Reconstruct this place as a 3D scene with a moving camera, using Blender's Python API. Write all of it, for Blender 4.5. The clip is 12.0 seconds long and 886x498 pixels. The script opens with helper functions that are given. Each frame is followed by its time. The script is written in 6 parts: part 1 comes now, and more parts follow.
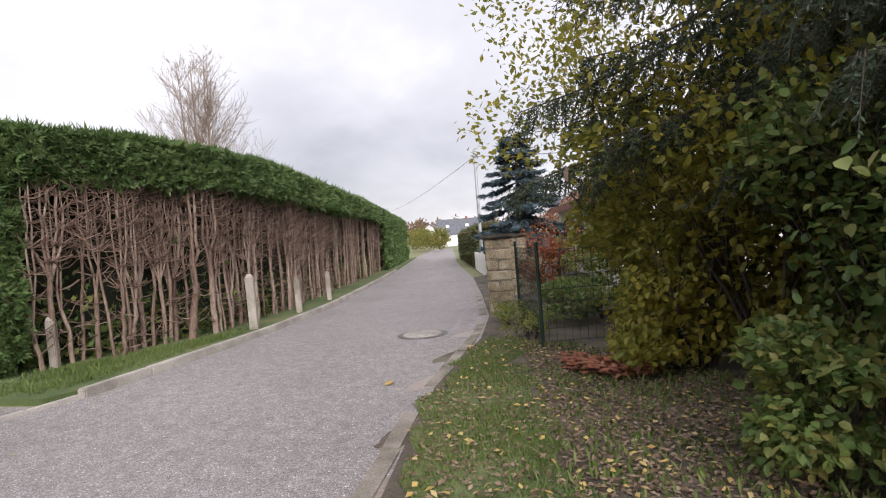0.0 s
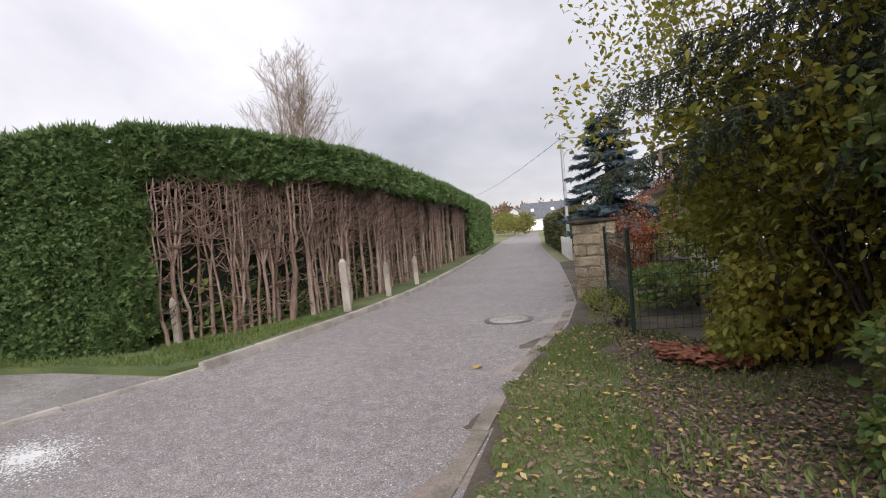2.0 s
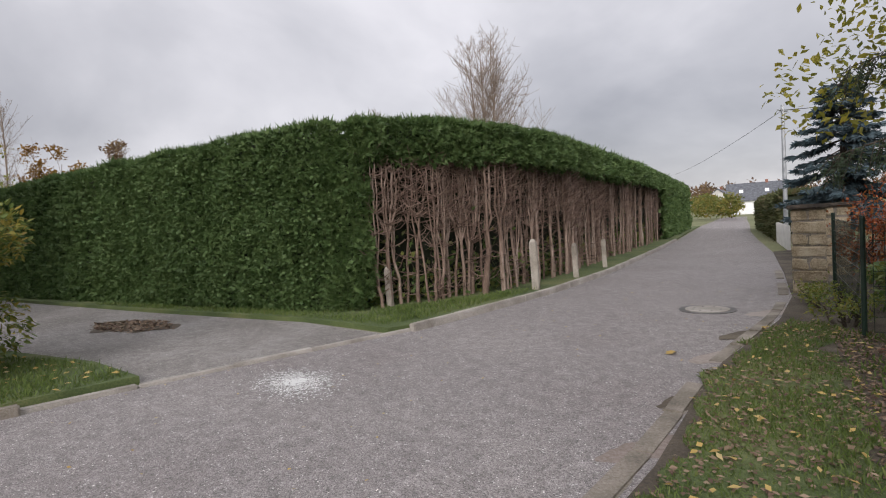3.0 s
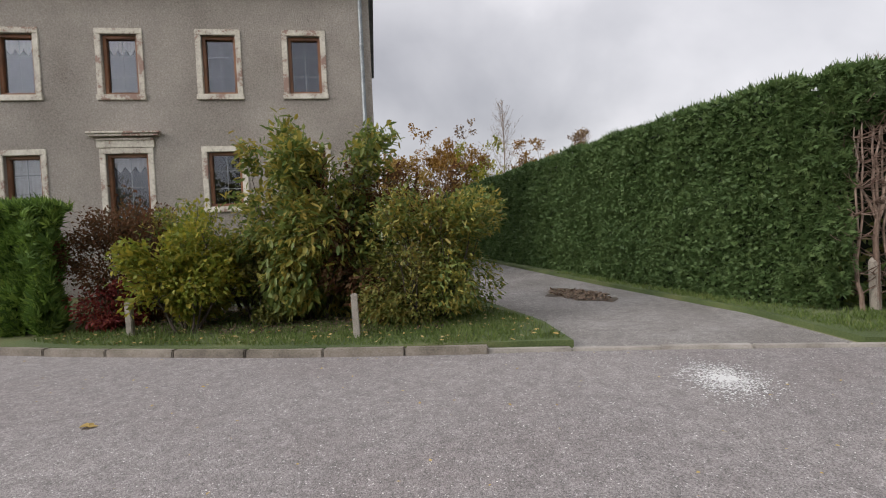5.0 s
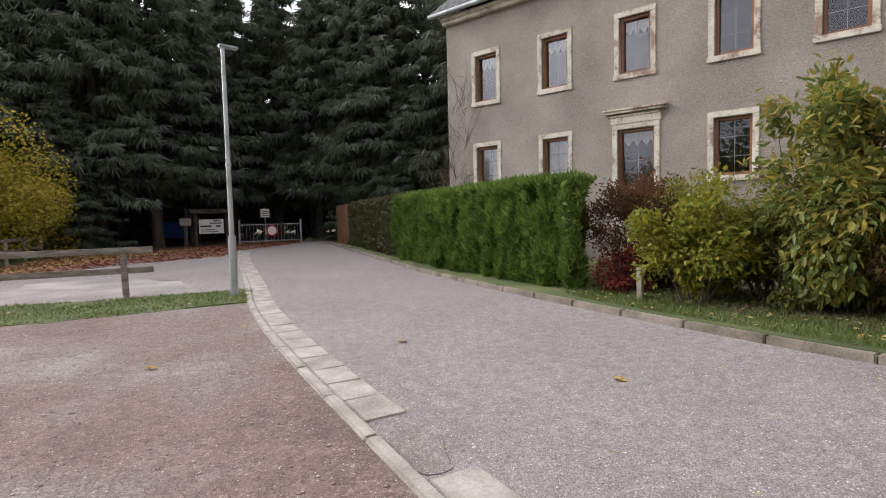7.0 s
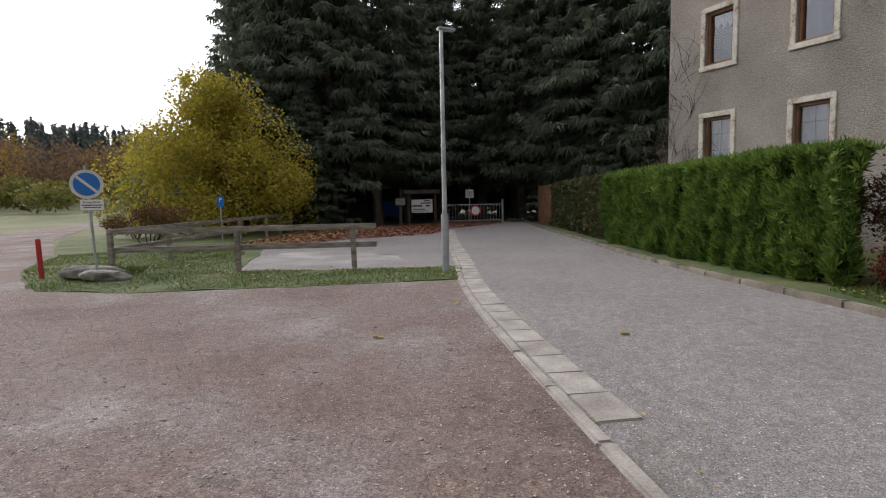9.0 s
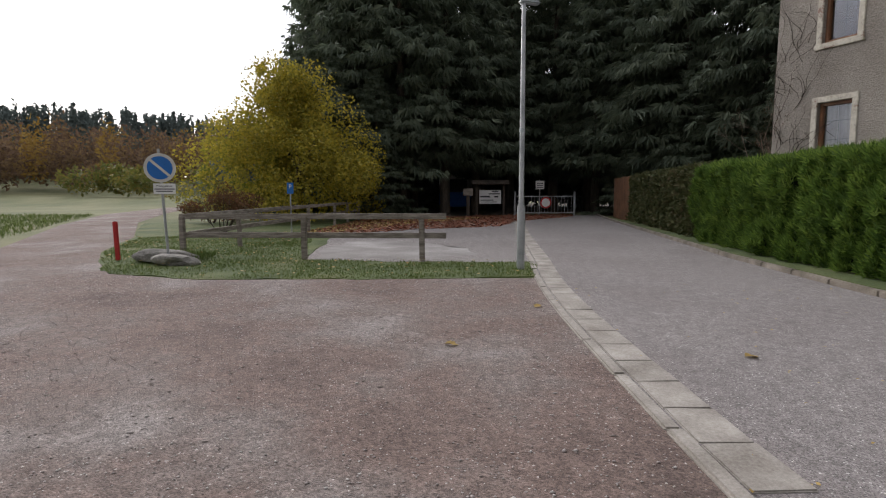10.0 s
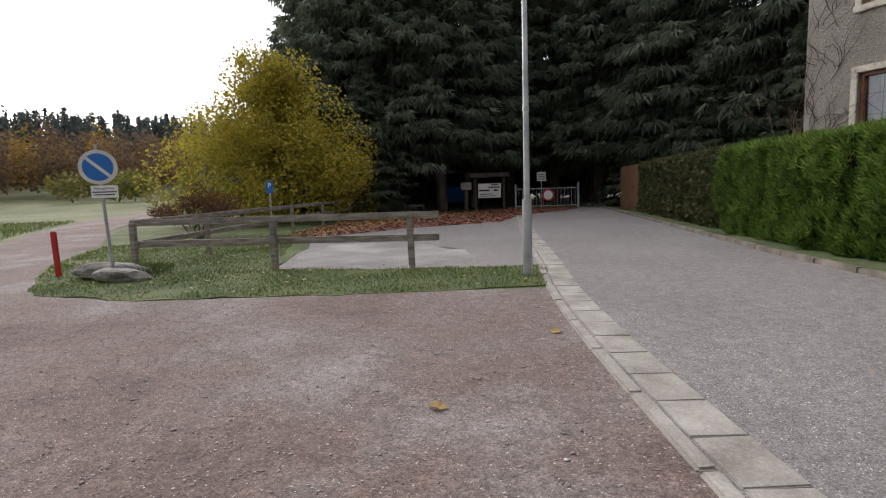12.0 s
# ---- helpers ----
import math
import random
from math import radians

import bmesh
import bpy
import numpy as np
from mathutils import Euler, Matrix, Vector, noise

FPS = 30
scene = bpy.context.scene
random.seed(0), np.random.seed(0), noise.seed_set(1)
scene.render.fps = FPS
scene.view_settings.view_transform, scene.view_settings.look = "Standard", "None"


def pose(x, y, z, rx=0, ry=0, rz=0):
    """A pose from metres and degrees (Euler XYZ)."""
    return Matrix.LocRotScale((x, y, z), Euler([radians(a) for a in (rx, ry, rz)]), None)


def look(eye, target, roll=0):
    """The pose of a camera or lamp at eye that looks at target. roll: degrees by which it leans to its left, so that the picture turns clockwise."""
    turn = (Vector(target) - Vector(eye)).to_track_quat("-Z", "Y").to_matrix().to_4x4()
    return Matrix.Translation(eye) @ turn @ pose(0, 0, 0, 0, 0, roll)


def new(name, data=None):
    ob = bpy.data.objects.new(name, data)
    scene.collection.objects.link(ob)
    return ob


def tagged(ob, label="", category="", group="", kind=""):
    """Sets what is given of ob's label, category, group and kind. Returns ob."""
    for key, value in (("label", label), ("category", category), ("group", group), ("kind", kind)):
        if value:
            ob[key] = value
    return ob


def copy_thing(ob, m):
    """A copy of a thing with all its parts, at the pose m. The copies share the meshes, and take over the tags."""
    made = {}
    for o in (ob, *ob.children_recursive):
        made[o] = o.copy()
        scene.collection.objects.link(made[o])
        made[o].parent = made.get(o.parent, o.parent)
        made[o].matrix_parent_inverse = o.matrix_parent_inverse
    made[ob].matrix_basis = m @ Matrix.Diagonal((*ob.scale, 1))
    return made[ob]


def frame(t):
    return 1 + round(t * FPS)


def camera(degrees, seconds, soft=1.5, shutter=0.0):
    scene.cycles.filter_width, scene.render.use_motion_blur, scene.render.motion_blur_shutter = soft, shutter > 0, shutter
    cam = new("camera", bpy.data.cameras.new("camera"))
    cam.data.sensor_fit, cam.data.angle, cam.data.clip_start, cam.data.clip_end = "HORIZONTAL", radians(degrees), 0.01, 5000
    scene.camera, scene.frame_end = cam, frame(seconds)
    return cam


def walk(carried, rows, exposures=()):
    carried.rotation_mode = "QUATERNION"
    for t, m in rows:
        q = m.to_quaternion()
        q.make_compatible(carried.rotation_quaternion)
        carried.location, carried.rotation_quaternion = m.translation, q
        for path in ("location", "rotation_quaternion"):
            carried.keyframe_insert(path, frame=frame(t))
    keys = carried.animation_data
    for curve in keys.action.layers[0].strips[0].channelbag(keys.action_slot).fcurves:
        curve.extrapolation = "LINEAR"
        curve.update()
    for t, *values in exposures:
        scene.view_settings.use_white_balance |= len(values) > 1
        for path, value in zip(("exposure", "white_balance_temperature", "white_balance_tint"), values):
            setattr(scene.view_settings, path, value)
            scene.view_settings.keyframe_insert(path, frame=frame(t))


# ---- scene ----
cam = camera(79.94, 12.0, soft=1.1)
ROWS = [
    (0, 0.025, -0.063, 1.451, -0.8, 4.47, 25.44),
    (0.5, 0.023, -0.06, 1.446, -1.16, 4.55, 25.51),
    (1, 0.026, -0.057, 1.452, -1.41, 4.83, 25.97),
    (1.5, 0.018, -0.081, 1.462, -1.61, 4.9, 28.53),
    (2, 0.037, -0.143, 1.481, -1.76, 4.88, 34.56),
    (2.5, 0.101, -0.291, 1.502, -2.08, 4.33, 43.99),
    (3, 0.207, -0.536, 1.508, -2.48, 3.43, 54.26),
    (5, 0.102, -0.314, 1.49, -2.23, 2.45, 100.5),
    (5.5, -0.002, -0.465, 1.476, -2.78, 2.58, 113.85),
    (6, 0.011, -0.69, 1.492, -3.1, 2.38, 128.43),
    (6.5, 0.105, -0.71, 1.517, -3.42, 1.81, 141.05),
    (7, 0.141, -0.781, 1.5, -3.65, 1.41, 149.56),
    (7.5, 0.178, -0.791, 1.473, -4.3, 0.72, 157.21),
    (9.5, 0.273, -1.573, 1.459, -5.41, 0.69, 174.48),
    (10, 0.316, -2.007, 1.444, -6.08, 0.13, 177.75),
    (10.5, 0.316, -2.401, 1.447, -5.91, 1.23, 178.25),
    (11, 0.234, -2.843, 1.436, -5.78, 1.72, 179.93),
    (11.5, 0.21, -3.268, 1.422, -6.36, 1.53, 179.3),
    (12, 0.104, -3.633, 1.415, -6.58, 1.81, 177.67),
]
walk(cam, [(t, pose(x, y, z, 90 + pitch, roll, yaw)) for t, x, y, z, pitch, roll, yaw in ROWS],
     [(0, 0.38, 6500, 17), (1.5, 0.29, 6500, 17), (2.5, 0.02, 6500, 16), (3.2, -0.18, 6500, 15), (5, -0.05, 6550, 14), (5.8, 0.08, 6600, 15), (6.5, 0.32, 6700, 17), (7.7, 0.3, 6600, 16), (9.3, -0.3, 6550, 15), (10, -0.36, 6550, 15), (11, -0.52, 6550, 15), (11.5, -0.3, 6550, 15), (12, -0.14, 6550, 15)])

# ---- world and light ----
SUN_EL, SUN_AZ = radians(24), radians(142)
world = bpy.data.worlds.new("overcast_sky")
scene.world = world
world.use_nodes = True
wn, wl = world.node_tree.nodes, world.node_tree.links
wn.clear()
w_out = wn.new("ShaderNodeOutputWorld")
w_bg = wn.new("ShaderNodeBackground")
w_bg.inputs["Strength"].default_value = 1.12
w_sky = wn.new("ShaderNodeTexSky")
w_sky.sky_type = "NISHITA"
w_sky.sun_disc = False
w_sky.sun_elevation, w_sky.sun_rotation = SUN_EL, SUN_AZ
w_dim = wn.new("ShaderNodeVectorMath")
w_dim.operation = "SCALE"
w_dim.inputs["Scale"].default_value = 0.1
w_tc = wn.new("ShaderNodeTexCoord")
# cloud deck: the view direction projected onto a flat layer overhead
w_sep = wn.new("ShaderNodeSeparateXYZ")
w_add = wn.new("ShaderNodeMath")
w_add.operation = "ADD"
w_add.inputs[1].default_value = 0.35
w_max = wn.new("ShaderNodeMath")
w_max.operation = "MAXIMUM"
w_max.inputs[1].default_value = 0.05
w_dx, w_dy = wn.new("ShaderNodeMath"), wn.new("ShaderNodeMath")
w_dx.operation = w_dy.operation = "DIVIDE"
w_com = wn.new("ShaderNodeCombineXYZ")
w_noise = wn.new("ShaderNodeTexNoise")
w_noise.inputs["Scale"].default_value = 0.95
w_noise.inputs["Detail"].default_value = 6.0
w_noise.inputs["Roughness"].default_value = 0.5
w_noise.inputs["Distortion"].default_value = 0.25
w_ramp = wn.new("ShaderNodeValToRGB")
cr = w_ramp.color_ramp
cr.elements[0].position, cr.elements[0].color = 0.31, (0.36, 0.37, 0.395, 1)
cr.elements[1].position, cr.elements[1].color = 0.68, (0.82, 0.825, 0.84, 1)
e = cr.elements.new(0.5)
e.color = (0.55, 0.56, 0.58, 1)
w_mix = wn.new("ShaderNodeMixRGB")
w_mix.inputs[0].default_value = 0.9
wl.new(w_tc.outputs["Generated"], w_sep.inputs[0])
wl.new(w_sep.outputs["Z"], w_add.inputs[0])
wl.new(w_add.outputs[0], w_max.inputs[0])
wl.new(w_sep.outputs["X"], w_dx.inputs[0])
wl.new(w_sep.outputs["Y"], w_dy.inputs[0])
wl.new(w_max.outputs[0], w_dx.inputs[1])
wl.new(w_max.outputs[0], w_dy.inputs[1])
wl.new(w_dx.outputs[0], w_com.inputs[0])
wl.new(w_dy.outputs[0], w_com.inputs[1])
wl.new(w_com.outputs[0], w_noise.inputs["Vector"])
wl.new(w_noise.outputs["Fac"], w_ramp.inputs[0])
wl.new(w_sky.outputs[0], w_dim.inputs[0])
wl.new(w_dim.outputs[0], w_mix.inputs[1])
wl.new(w_ramp.outputs[0], w_mix.inputs[2])
w_dot = wn.new("ShaderNodeVectorMath")
w_dot.operation = "DOT_PRODUCT"
w_dot.inputs[1].default_value = (math.sin(SUN_AZ) * math.cos(SUN_EL), math.cos(SUN_AZ) * math.cos(SUN_EL), math.sin(SUN_EL))
w_glow = wn.new("ShaderNodeMapRange")
w_glow.inputs["From Min"].default_value, w_glow.inputs["From Max"].default_value = 0.35, 0.95
w_glow.inputs["To Min"].default_value, w_glow.inputs["To Max"].default_value = 1.0, 3.2
w_gain = wn.new("ShaderNodeVectorMath")
w_gain.operation = "SCALE"
wl.new(w_tc.outputs["Generated"], w_dot.inputs[0])
wl.new(w_dot.outputs["Value"], w_glow.inputs["Value"])
wl.new(w_mix.outputs[0], w_gain.inputs[0])
# an overcast sky is brighter overhead than low down
w_up = wn.new("ShaderNodeMapRange")
w_up.inputs["From Min"].default_value, w_up.inputs["From Max"].default_value = 0.0, 0.8
w_up.inputs["To Min"].default_value, w_up.inputs["To Max"].default_value = 0.95, 1.5
w_both = wn.new("ShaderNodeMath")
w_both.operation = "MULTIPLY"
wl.new(w_sep.outputs["Z"], w_up.inputs["Value"])
wl.new(w_up.outputs[0], w_both.inputs[0])
wl.new(w_glow.outputs[0], w_both.inputs[1])
wl.new(w_both.outputs[0], w_gain.inputs["Scale"])
wl.new(w_gain.outputs[0], w_bg.inputs["Color"])
wl.new(w_bg.outputs[0], w_out.inputs[0])

sun_data = bpy.data.lights.new("sun", "SUN")
sun_data.energy, sun_data.angle, sun_data.color = 1.6, radians(20), (1.0, 0.95, 0.88)
sun = new("sun", sun_data)
sun.matrix_world = look((0, 0, 60), (-math.sin(SUN_AZ) * 60, -math.cos(SUN_AZ) * 60, 60 - 60 * math.tan(SUN_EL)))
scene.view_settings.exposure = 0.0

# ---- materials ----
def nodes_of(name):
    m = bpy.data.materials.new(name)
    m.use_nodes = True
    nt = m.node_tree
    return m, nt, nt.nodes["Principled BSDF"]


def ramp_node(nt, stops):
    r = nt.nodes.new("ShaderNodeValToRGB")
    el = r.color_ramp.elements
    while len(el) < len(stops):
        el.new(0.5)
    for s, (p, c) in zip(el, stops):
        s.position, s.color = p, (*c, 1)
    return r


def surface(name, stops, scale=1.0, fine=40.0, rough=0.8, bump=0.3, bump_dist=0.01, metal=0.0, stretch=(1, 1, 1), spec=0.5, wide=0.55):
    """Two scales of noise colour the surface; the fine one also gives relief."""
    m, nt, p = nodes_of(name)
    n, l = nt.nodes, nt.links
    geo = n.new("ShaderNodeNewGeometry")
    mp = n.new("ShaderNodeMapping")
    mp.inputs["Scale"].default_value = stretch
    l.new(geo.outputs["Position"], mp.inputs[0])
    a, b = n.new("ShaderNodeTexNoise"), n.new("ShaderNodeTexNoise")
    a.inputs["Scale"].default_value, a.inputs["Detail"].default_value = scale, 5
    b.inputs["Scale"].default_value, b.inputs["Detail"].default_value = fine, 6
    b.inputs["Roughness"].default_value = 0.7
    l.new(mp.outputs[0], a.inputs["Vector"])
    l.new(mp.outputs[0], b.inputs["Vector"])
    mix = n.new("ShaderNodeMath")
    mix.operation = "MULTIPLY_ADD"
    mix.inputs[1].default_value = wide
    sub = n.new("ShaderNodeMath")
    sub.operation = "MULTIPLY"
    sub.inputs[1].default_value = 1 - wide
    l.new(b.outputs["Fac"], sub.inputs[0])
    l.new(a.outputs["Fac"], mix.inputs[0])
    l.new(sub.outputs[0], mix.inputs[2])
    r = ramp_node(nt, [(0.5 + (s - 0.5) * 0.5, c) for s, c in stops])
    l.new(mix.outputs[0], r.inputs[0])
    colour = r.outputs[0]
    l.new(colour, p.inputs["Base Color"])
    p.inputs["Roughness"].default_value, p.inputs["Metallic"].default_value = rough, metal
    p.inputs["Specular IOR Level"].default_value = spec
    bp = n.new("ShaderNodeBump")
    bp.inputs["Strength"].default_value, bp.inputs["Distance"].default_value = bump, bump_dist
    l.new(b.outputs["Fac"], bp.inputs["Height"])
    l.new(bp.outputs[0], p.inputs["Normal"])
    return m


def granular(name, stops, scale, cells, spread, bump, bump_dist, rough=0.85, light=None):
    """Stony ground: wide patches coloured by a ramp, two sizes of grain, each grain with a tone of its own. light: (share, colour) of pale grains."""
    m, nt, p = nodes_of(name)
    n, l = nt.nodes, nt.links
    geo = n.new("ShaderNodeNewGeometry")
    a, c = n.new("ShaderNodeTexNoise"), n.new("ShaderNodeTexNoise")
    a.inputs["Scale"].default_value, a.inputs["Detail"].default_value, a.inputs["Roughness"].default_value = scale, 6, 0.62
    c.inputs["Scale"].default_value, c.inputs["Detail"].default_value = 7.0, 4
    l.new(geo.outputs["Position"], a.inputs["Vector"])
    l.new(geo.outputs["Position"], c.inputs["Vector"])
    r = ramp_node(nt, stops)
    l.new(a.outputs["Fac"], r.inputs[0])
    colour, height = r.outputs[0], None
    tone = n.new("ShaderNodeMapRange")
    tone.inputs["From Min"].default_value, tone.inputs["From Max"].default_value = 0.3, 0.7
    tone.inputs["To Min"].default_value, tone.inputs["To Max"].default_value = 0.86, 1.14
    l.new(c.outputs["Fac"], tone.inputs["Value"])
    value = tone.outputs[0]
    for k, (size, amount) in enumerate(zip(cells, spread)):
        v = n.new("ShaderNodeTexVoronoi")
        v.inputs["Scale"].default_value = size
        l.new(geo.outputs["Position"], v.inputs["Vector"])
        sep = n.new("ShaderNodeSeparateColor")
        l.new(v.outputs["Color"], sep.inputs[0])
        mr = n.new("ShaderNodeMapRange")
        mr.inputs["To Min"].default_value, mr.inputs["To Max"].default_value = 1 - amount, 1 + amount
        l.new(sep.outputs[0], mr.inputs["Value"])
        mu = n.new("ShaderNodeMath")
        mu.operation = "MULTIPLY"
        l.new(value, mu.inputs[0])
        l.new(mr.outputs[0], mu.inputs[1])
        value = mu.outputs[0]
        if k == 0:
            height = v.outputs["Distance"]
            if light:
                gt = n.new("ShaderNodeMath")
                gt.operation = "GREATER_THAN"
                gt.inputs[1].default_value = 1 - light[0]
                l.new(sep.outputs[1], gt.inputs[0])
                mx = n.new("ShaderNodeMixRGB")
                mx.inputs[2].default_value = (*light[1], 1)
                l.new(gt.outputs[0], mx.inputs[0])
                l.new(colour, mx.inputs[1])
                colour = mx.outputs[0]
    sc = n.new("ShaderNodeVectorMath")
    sc.operation = "SCALE"
    l.new(colour, sc.inputs[0])
    l.new(value, sc.inputs["Scale"])
    l.new(sc.outputs[0], p.inputs["Base Color"])
    p.inputs["Roughness"].default_value = rough
    p.inputs["Specular IOR Level"].default_value = 0.35
    bp = n.new("ShaderNodeBump")
    bp.invert = True
    bp.inputs["Strength"].default_value, bp.inputs["Distance"].default_value = bump, bump_dist
    l.new(height, bp.inputs["Height"])
    l.new(bp.outputs[0], p.inputs["Normal"])
    return m


def leafy(name, colours, rough=0.6, through_light=0.3, big=0.0):
    """Foliage: a colour for each leaf from a row of colours, some light let through. big: weight of a wide patchy variation."""
    m, nt, p = nodes_of(name)
    n, l = nt.nodes, nt.links
    geo = n.new("ShaderNodeNewGeometry")
    fac = geo.outputs["Random Per Island"]
    if big:
        t = n.new("ShaderNodeTexNoise")
        t.inputs["Scale"].default_value = 0.9
        l.new(geo.outputs["Position"], t.inputs["Vector"])
        s = n.new("ShaderNodeMath")
        s.operation = "MULTIPLY_ADD"
        s.inputs[1].default_value = big * 1.6
        k = n.new("ShaderNodeMath")
        k.operation = "MULTIPLY_ADD"
        k.inputs[1].default_value, k.inputs[2].default_value = 1 - big, -0.3 * big
        l.new(fac, k.inputs[0])
        l.new(t.outputs["Fac"], s.inputs[0])
        l.new(k.outputs[0], s.inputs[2])
        fac = s.outputs[0]
    r = ramp_node(nt, [(i / max(1, len(colours) - 1), c) for i, c in enumerate(colours)])
    l.new(fac, r.inputs[0])
    l.new(r.outputs[0], p.inputs["Base Color"])
    p.inputs["Roughness"].default_value = rough
    p.inputs["Specular IOR Level"].default_value = 0.3
    tr = n.new("ShaderNodeBsdfTranslucent")
    l.new(r.outputs[0], tr.inputs["Color"])
    ms = n.new("ShaderNodeMixShader")
    ms.inputs[0].default_value = through_light
    l.new(p.outputs[0], ms.inputs[1])
    l.new(tr.outputs[0], ms.inputs[2])
    l.new(ms.outputs[0], n["Material Output"].inputs[0])
    return m


def shade(c, f):
    return tuple(v * f for v in c)


def tones(c, lo=0.7, hi=1.3):
    return [(0.3, shade(c, lo)), (0.5, c), (0.7, shade(c, hi))]


ASPHALT = granular("asphalt", [(0.3, (0.195, 0.174, 0.166)), (0.5, (0.215, 0.197, 0.189)), (0.7, (0.24, 0.22, 0.209))], 0.45, (120, 40), (0.44, 0.12), 0.55, 0.007, light=(0.02, (0.48, 0.46, 0.44)))
GRAVEL = granular("gravel_ground", [(0.33, (0.13, 0.096, 0.083)), (0.45, (0.19, 0.14, 0.12)), (0.54, (0.2, 0.163, 0.145)), (0.66, (0.27, 0.24, 0.222))], 0.5, (105, 32), (0.4, 0.2), 0.75, 0.011, 0.92, light=(0.014, (0.42, 0.39, 0.365)))
DRIVE = granular("driveway_gravel", [(0.3, (0.16, 0.147, 0.133)), (0.5, (0.215, 0.2, 0.186)), (0.7, (0.28, 0.265, 0.248))], 0.6, (120, 40), (0.36, 0.15), 0.6, 0.01, 0.92, light=(0.02, (0.42, 0.4, 0.38)))
TRACK = surface("dirt_track", [(0.3, (0.16, 0.125, 0.105)), (0.5, (0.23, 0.19, 0.165)), (0.7, (0.31, 0.27, 0.24))], 0.5, 30, 0.95, 0.5)
SOIL = surface("soil", [(0.3, (0.045, 0.036, 0.026)), (0.5, (0.075, 0.06, 0.042)), (0.7, (0.12, 0.1, 0.07))], 1.5, 40, 0.95, 0.6, 0.02)
TURF = surface("turf", [(0.3, (0.05, 0.075, 0.022)), (0.5, (0.08, 0.11, 0.034)), (0.7, (0.135, 0.145, 0.055))], 0.8, 60, 0.95, 0.7, 0.02)
MEADOW = surface("meadow", [(0.3, (0.09, 0.11, 0.04)), (0.5, (0.14, 0.15, 0.065)), (0.7, (0.19, 0.185, 0.09))], 0.15, 8, 0.95, 0.5, 0.05)
PALE_PAD = surface("worn_pale_concrete", [(0.25, (0.15, 0.14, 0.132)), (0.5, (0.23, 0.217, 0.205)), (0.75, (0.38, 0.365, 0.35))], 0.7, 20, 0.9, 0.5)
KERB = surface("kerb_concrete", [(0.2, (0.19, 0.17, 0.145)), (0.5, (0.31, 0.285, 0.25)), (0.8, (0.44, 0.41, 0.37))], 2.5, 45, 0.9, 0.6)
KERB_OLD = surface("mossy_kerb_stone", [(0.2, (0.09, 0.078, 0.06)), (0.5, (0.19, 0.165, 0.132)), (0.8, (0.31, 0.275, 0.235))], 2.5, 50, 0.9, 0.8)
POST_STONE = surface("concrete_post_stone", [(0.3, (0.17, 0.15, 0.12)), (0.5, (0.27, 0.24, 0.2)), (0.7, (0.36, 0.33, 0.28))], 3, 70, 0.9, 0.5)
SANDSTONE = surface("sandstone_block", [(0.3, (0.2, 0.155, 0.095)), (0.5, (0.34, 0.275, 0.18)), (0.7, (0.45, 0.38, 0.27))], 3, 35, 0.9, 0.9, 0.03)
RENDER = surface("roughcast_render", [(0.1, (0.18, 0.155, 0.13)), (0.42, (0.325, 0.29, 0.252)), (0.6, (0.39, 0.352, 0.306)), (0.9, (0.55, 0.5, 0.44))], 0.6, 24, 0.95, 1.0, 0.06, wide=0.4)
TRIM_STONE = surface("window_surround_stone", [(0.34, (0.3, 0.2, 0.16)), (0.42, (0.46, 0.42, 0.35)), (0.6, (0.6, 0.56, 0.47)), (0.75, (0.66, 0.62, 0.54))], 2.2, 14, 0.9, 0.4)
WOOD_FRAME = surface("brown_window_wood", tones((0.23, 0.105, 0.05)), 2, 40, 0.5, 0.2)
RAIL_WOOD = surface("weathered_rail_wood", [(0.3, (0.13, 0.11, 0.09)), (0.5, (0.22, 0.192, 0.162)), (0.7, (0.32, 0.285, 0.245))], 3, 30, 0.85, 0.5, stretch=(1, 1, 6))
STEEL = surface("galvanised_steel", [(0.3, (0.3, 0.32, 0.33)), (0.5, (0.4, 0.42, 0.43)), (0.7, (0.5, 0.52, 0.53))], 3, 50, 0.45, 0.1, metal=0.6)
ZINC = surface("zinc_pipe", tones((0.3, 0.33, 0.34)), 3, 40, 0.5, 0.1, metal=0.5)
SLATE = surface("slate_tile", [(0.3, (0.05, 0.055, 0.065)), (0.5, (0.085, 0.09, 0.1)), (0.7, (0.13, 0.135, 0.15))], 2, 20, 0.6, 0.4)
RED_TILE = surface("red_roof_tile", tones((0.2, 0.085, 0.055)), 2, 20, 0.8, 0.4)
RED_PAINT = surface("red_paint", tones((0.42, 0.02, 0.02), 0.8, 1.15), 3, 40, 0.5, 0.1)
WHITE_PAINT = surface("white_paint", tones((0.72, 0.72, 0.7), 0.92, 1.05), 2, 40, 0.55, 0.1)
SIGN_BLUE = surface("sign_blue", tones((0.01, 0.13, 0.42), 0.9, 1.1), 2, 40, 0.4, 0.05)
SIGN_RED = surface("sign_red", tones((0.5, 0.03, 0.03), 0.9, 1.1), 2, 40, 0.4, 0.05)
SIGN_GREY = surface("sign_pale_rim", tones((0.55, 0.54, 0.5), 0.9, 1.08), 3, 40, 0.5, 0.1)
INK = surface("dark_lettering", tones((0.05, 0.05, 0.055)), 3, 40, 0.6, 0.05)
GREEN_METAL = surface("green_coated_wire", tones((0.006, 0.02, 0.012)), 3, 40, 0.5, 0.1)
